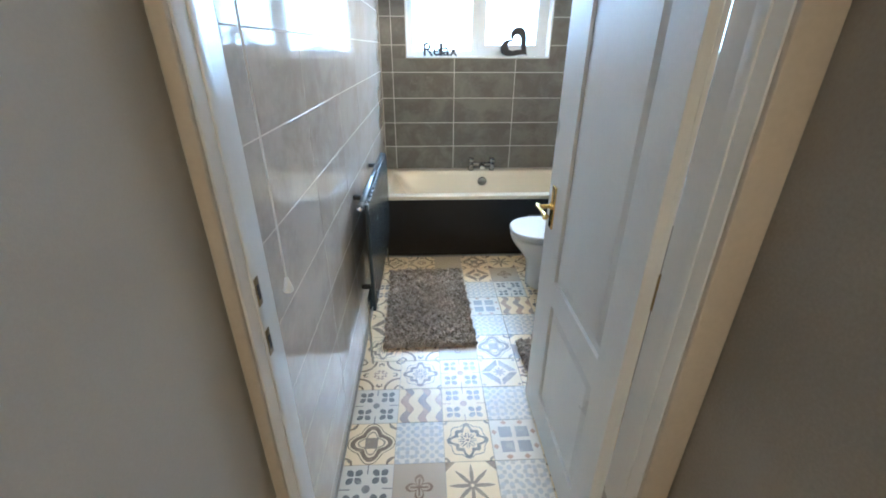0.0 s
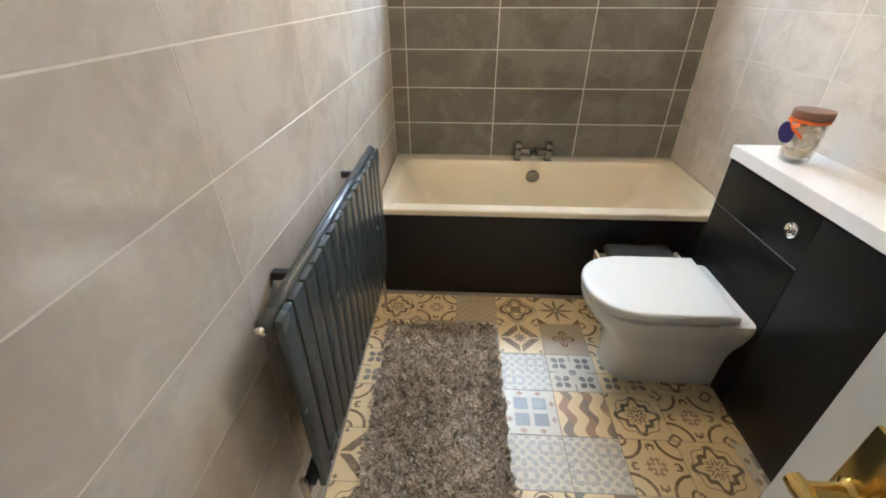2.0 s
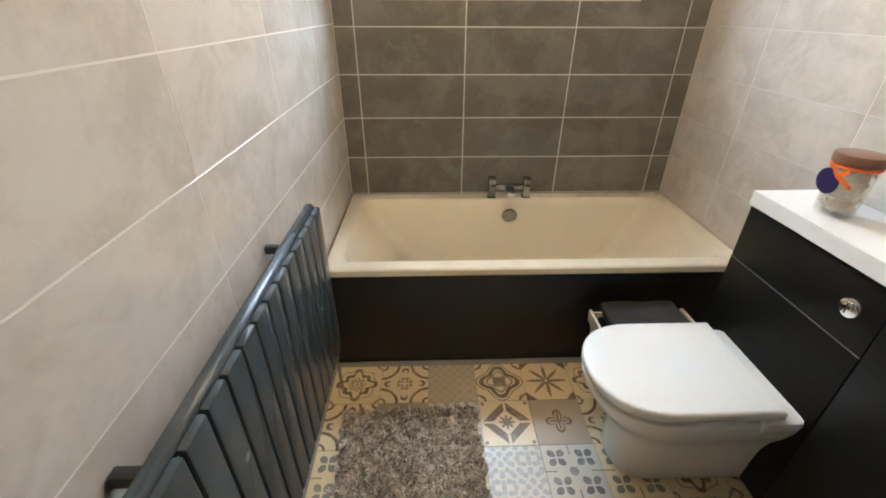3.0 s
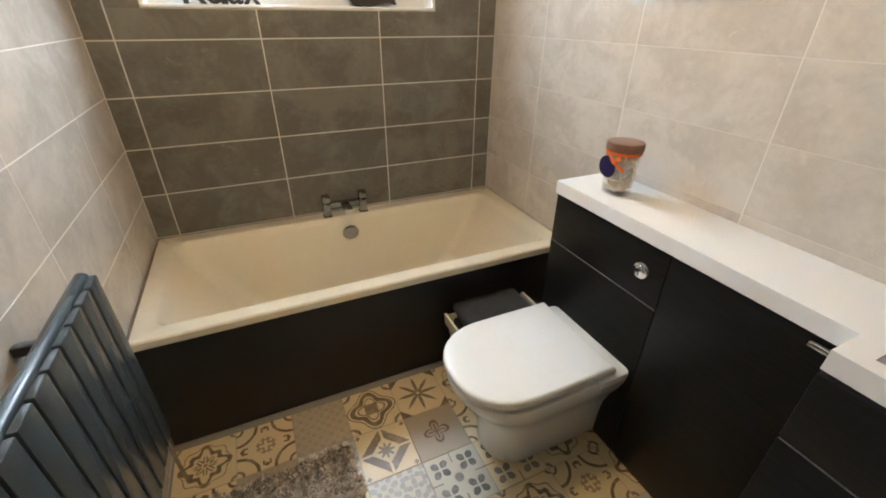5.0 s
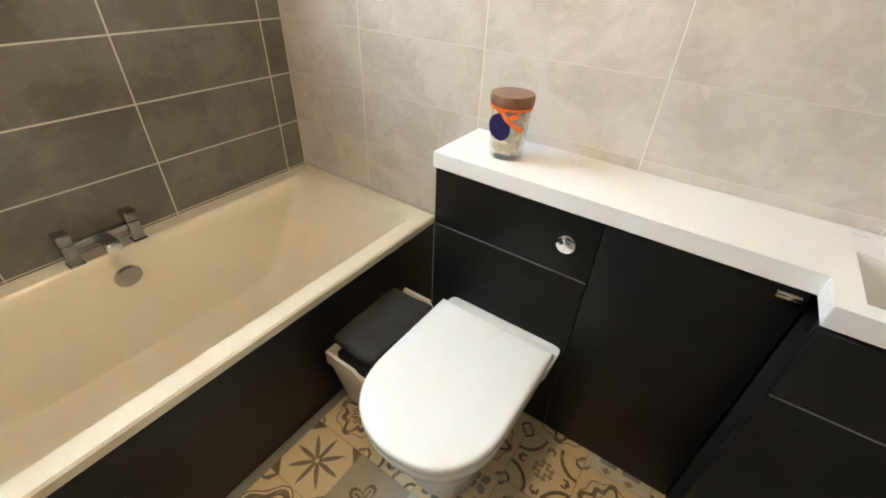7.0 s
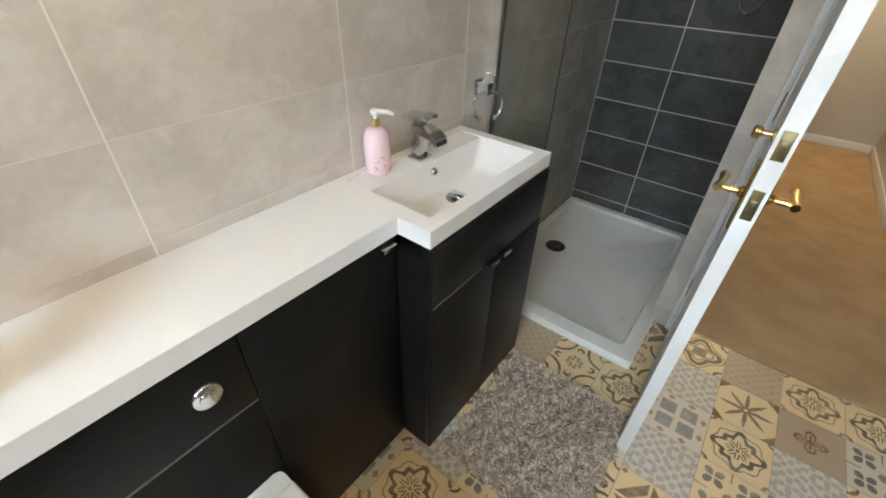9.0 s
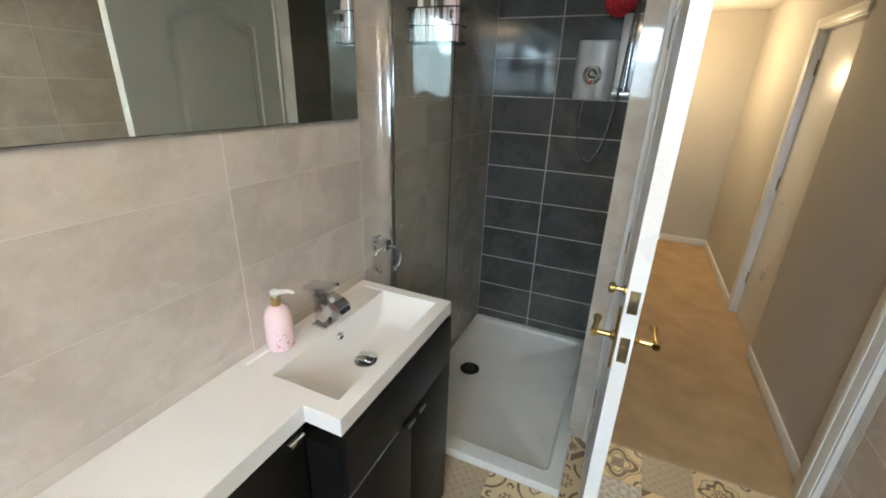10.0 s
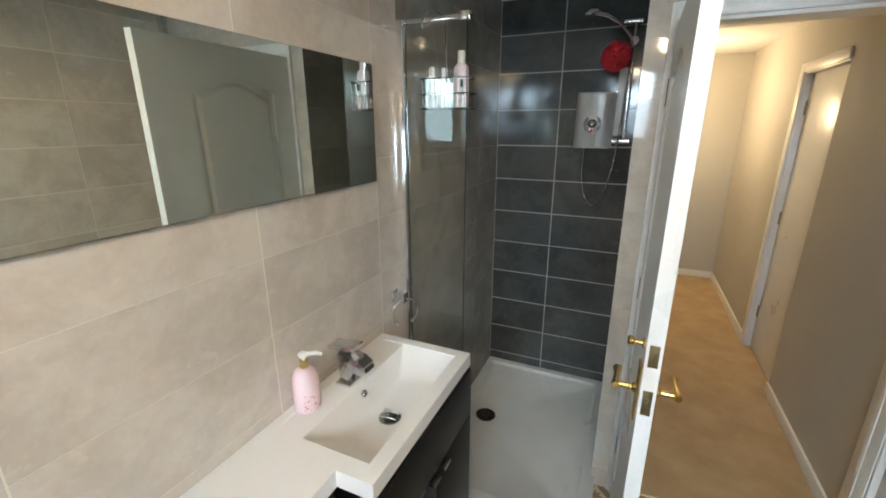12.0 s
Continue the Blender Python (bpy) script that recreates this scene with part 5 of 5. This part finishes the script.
# ---- bath mats ----
def shag_mat(name, cx, cy, w, l, turn, seed, count, label):
    th = thing(name, (cx, cy, 0.002), label, "bath mat", "shaggy bath mats")
    th.matrix_world = Matrix.Translation((cx, cy, 0.002)) @ Matrix.Rotation(radians(turn), 4, "Z")
    rg = np.random.RandomState(seed)
    bm = box(-w / 2 + 0.006, w / 2 - 0.006, -l / 2 + 0.006, l / 2 - 0.006, 0.0, 0.010, 0.003)
    me = mesh_of("backing", bm, SHAG)
    b_ = new("backing", me)
    b_.parent = th
    px, py = rg.uniform(-w / 2, w / 2, count), rg.uniform(-l / 2, l / 2, count)
    ex = 0.004 * np.sin(py * 23 + seed) + 0.003 * np.sin(px * 31)
    px = px + ex
    ang = rg.uniform(0, math.tau, count)
    flow = np.sin(px * 17 + seed) + np.cos(py * 13)
    hgt = rg.uniform(0.010, 0.022, count) + 0.003 * flow + 0.004 * np.sin(px * 71 + seed) * np.cos(py * 83)
    lean = rg.uniform(0.008, 0.022, count)
    la = (np.sin(px * 71 + seed) + np.cos(py * 63 + px * 20)) * 2.2 + rg.uniform(-0.6, 0.6, count)
    wd = rg.uniform(0.0026, 0.0052, count)
    dx, dy = np.cos(ang) * wd, np.sin(ang) * wd
    lx, ly = np.cos(la) * lean, np.sin(la) * lean
    z0 = np.full(count, 0.006)
    v = np.stack([np.stack([px - dx, py - dy, z0], 1), np.stack([px + dx, py + dy, z0], 1), np.stack([px + dx * 0.9 + lx * 0.5, py + dy * 0.9 + ly * 0.5, z0 + hgt * 0.7], 1),
                  np.stack([px - dx * 0.9 + lx * 0.5, py - dy * 0.9 + ly * 0.5, z0 + hgt * 0.7], 1), np.stack([px + lx, py + ly, z0 + hgt], 1)], 1).reshape(-1, 3)
    faces = []
    for k in range(count):
        o = 5 * k
        faces.append((o, o + 1, o + 2, o + 3))
        faces.append((o + 3, o + 2, o + 4))
    pile = new("shag_fleece", stuff_mesh("shag_fleece", v.tolist(), faces, SHAG))
    pile.parent = th
    tagged(pile, "long grey-brown shag pile", kind="stuff")
    return th


shag_mat("bath_mat", 0.350, -1.460, 0.500, 0.860, 1.5, 3, 26000, "grey-brown shaggy bath mat beside the radiator")
shag_mat("bath_mat", 1.078, -2.105, 0.470, 0.525, 1.0, 8, 16000, "grey shaggy bath mat before the basin cabinet")

# ---- tiles ----
_tiles = {}


def tile_mesh(u0, u1, v0, v1, depth, key, material):
    """A thin tile with eased edges, drawn about its own middle."""
    k = (round(u0, 4), round(u1, 4), round(v0, 4), round(v1, 4), key)
    if k not in _tiles:
        e = min(0.0007, depth * 0.5)
        vs_ = [(u0, v0, 0), (u1, v0, 0), (u1, v1, 0), (u0, v1, 0), (u0, v0, depth - e), (u1, v0, depth - e), (u1, v1, depth - e), (u0, v1, depth - e),
               (u0 + e, v0 + e, depth), (u1 - e, v0 + e, depth), (u1 - e, v1 - e, depth), (u0 + e, v1 - e, depth)]
        fs_ = [(0, 1, 5, 4), (1, 2, 6, 5), (2, 3, 7, 6), (3, 0, 4, 7), (4, 5, 9, 8), (5, 6, 10, 9), (6, 7, 11, 10), (7, 4, 8, 11), (8, 9, 10, 11)]
        _tiles[k] = stuff_mesh("tile", vs_, fs_, material)
    return _tiles[k]


def pieces(u0, u1, v0, v1, hole):
    """The rectangle less the hole, as rectangles."""
    if not hole or u1 <= hole[0] or u0 >= hole[1] or v1 <= hole[2] or v0 >= hole[3]:
        return [(u0, u1, v0, v1)]
    out_ = []
    if v0 < hole[2]:
        out_.append((u0, u1, v0, hole[2]))
    if v1 > hole[3]:
        out_.append((u0, u1, hole[3], v1))
    a, b = max(v0, hole[2]), min(v1, hole[3])
    if u0 < hole[0]:
        out_.append((u0, hole[0], a, b))
    if u1 > hole[1]:
        out_.append((hole[1], u1, a, b))
    return [r for r in out_ if r[1] - r[0] > 0.012 and r[3] - r[2] > 0.012]


ROWS = [0.0] + [0.094 + 0.2005 * k for k in range(11)] + [CEIL]


def tile_wall(parent, us, basis, material, key, hole=None, gap=0.005, zlow=0.0, lift=0.0, upright=None, rows=None):
    """basis(u, v) gives the place on the wall's back plane; its axes come from three probes."""
    o = Vector(basis(0, 0))
    ux, vx = Vector(basis(1, 0)) - o, Vector(basis(0, 1)) - o
    nx = ux.cross(vx)
    inv = parent.matrix_basis.inverted()
    g = gap / 2
    gu = (upright or gap) / 2
    rows = rows or ROWS
    for i in range(len(us) - 1):
        for j in range(len(rows) - 1):
            v0, v1 = max(rows[j] + (lift if j else 0), zlow), rows[j + 1] + (lift if j < len(rows) - 2 else 0)
            if v1 - v0 < 0.02:
                continue
            for a, b, c, d in pieces(us[i] + gu, us[i + 1] - gu, v0 + g, v1 - g, hole):
                cu, cv = (a + b) / 2, (c + d) / 2
                ob = new("tile", tile_mesh(a - cu, b - cu, c - cv, d - cv, T - 0.0003, key, material))
                p = o + ux * cu + vx * cv
                ob.matrix_basis = inv @ Matrix(((ux.x, vx.x, nx.x, p.x), (ux.y, vx.y, nx.y, p.y), (ux.z, vx.z, nx.z, p.z), (0, 0, 0, 1)))
                ob.parent = parent


tile_wall(wall_window, [0.0, 0.092, 0.596, 1.100, 1.605, RW], lambda u, v: (u, T, v), TILE_DARK, "dark", gap=0.0052, hole=(WIN[0] - 0.004, WIN[1] + 0.004, WIN[2] - 0.004, WIN[3] + 0.004))
ROWS_WEST = [0.0] + [0.063 + 0.2075 * k for k in range(11)] + [CEIL]
tile_wall(wall_left, [-2.948, -2.892, -2.391, -1.890, -1.389, -0.888, -0.387, 0.0], lambda u, v: (-T, u, v), TILE_LIGHT, "light", gap=0.0036, upright=0.0028, rows=ROWS_WEST)
tile_wall(wall_right, [0.0, 0.415, 0.917, 1.419, 1.921, 2.423, 2.578], lambda u, v: (RW + T, -u, v), TILE_LIGHT, "light", gap=0.0013, upright=0.0034, lift=0.010)
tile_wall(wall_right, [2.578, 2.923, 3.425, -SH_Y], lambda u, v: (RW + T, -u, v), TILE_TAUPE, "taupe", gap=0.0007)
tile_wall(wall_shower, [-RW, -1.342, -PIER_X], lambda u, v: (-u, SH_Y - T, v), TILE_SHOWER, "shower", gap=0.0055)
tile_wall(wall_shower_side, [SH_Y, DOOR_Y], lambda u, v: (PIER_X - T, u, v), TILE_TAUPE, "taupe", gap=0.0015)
tile_wall(wall_door, [-PIER_X, -(DX1 + 0.016)], lambda u, v: (-u, DOOR_Y - T, v), TILE_LIGHT, "light", gap=0.002)
tile_wall(wall_door, [-(DX1 + 0.016), -0.001], lambda u, v: (-u, DOOR_Y - T, v), TILE_LIGHT, "light", gap=0.002, zlow=DTOP + 0.056)

LAYOUT = ("catmscsae", "afldfaecm", "ecclbecas", "atcqwkace", "dmtllacqs", "cafmpelac", "acedatsmf", "bwelqcdat", "mlkqcatse", "bfslatcam", "kctmdaeta")
inv_floor = floor_room.matrix_basis.inverted()
for i in range(9):
    for j in range(11):
        fx0, fx1 = 0.008 + 0.2 * i, 0.208 + 0.2 * i
        fy1, fy0 = -0.787 - 0.2 * j, -0.987 - 0.2 * j
        cx_, cy_ = (fx0 + fx1) / 2, (fy0 + fy1) / 2
        a, b = max(fx0, 0.001) + 0.0005, min(fx1, RW) - 0.0005
        c, d = max(fy0, -2.988) + 0.0005, fy1 - 0.0005
        if b - a < 0.01 or d - c < 0.01:
            continue
        k = LAYOUT[j][i]
        ob = new("tile", tile_mesh(a - cx_, b - cx_, c - cy_, d - cy_, 0.004, "floor" + k, FLOOR[k]))
        ob.matrix_basis = inv_floor @ pose(cx_, cy_, -0.004, 0, 0, 0)
        ob.parent = floor_room
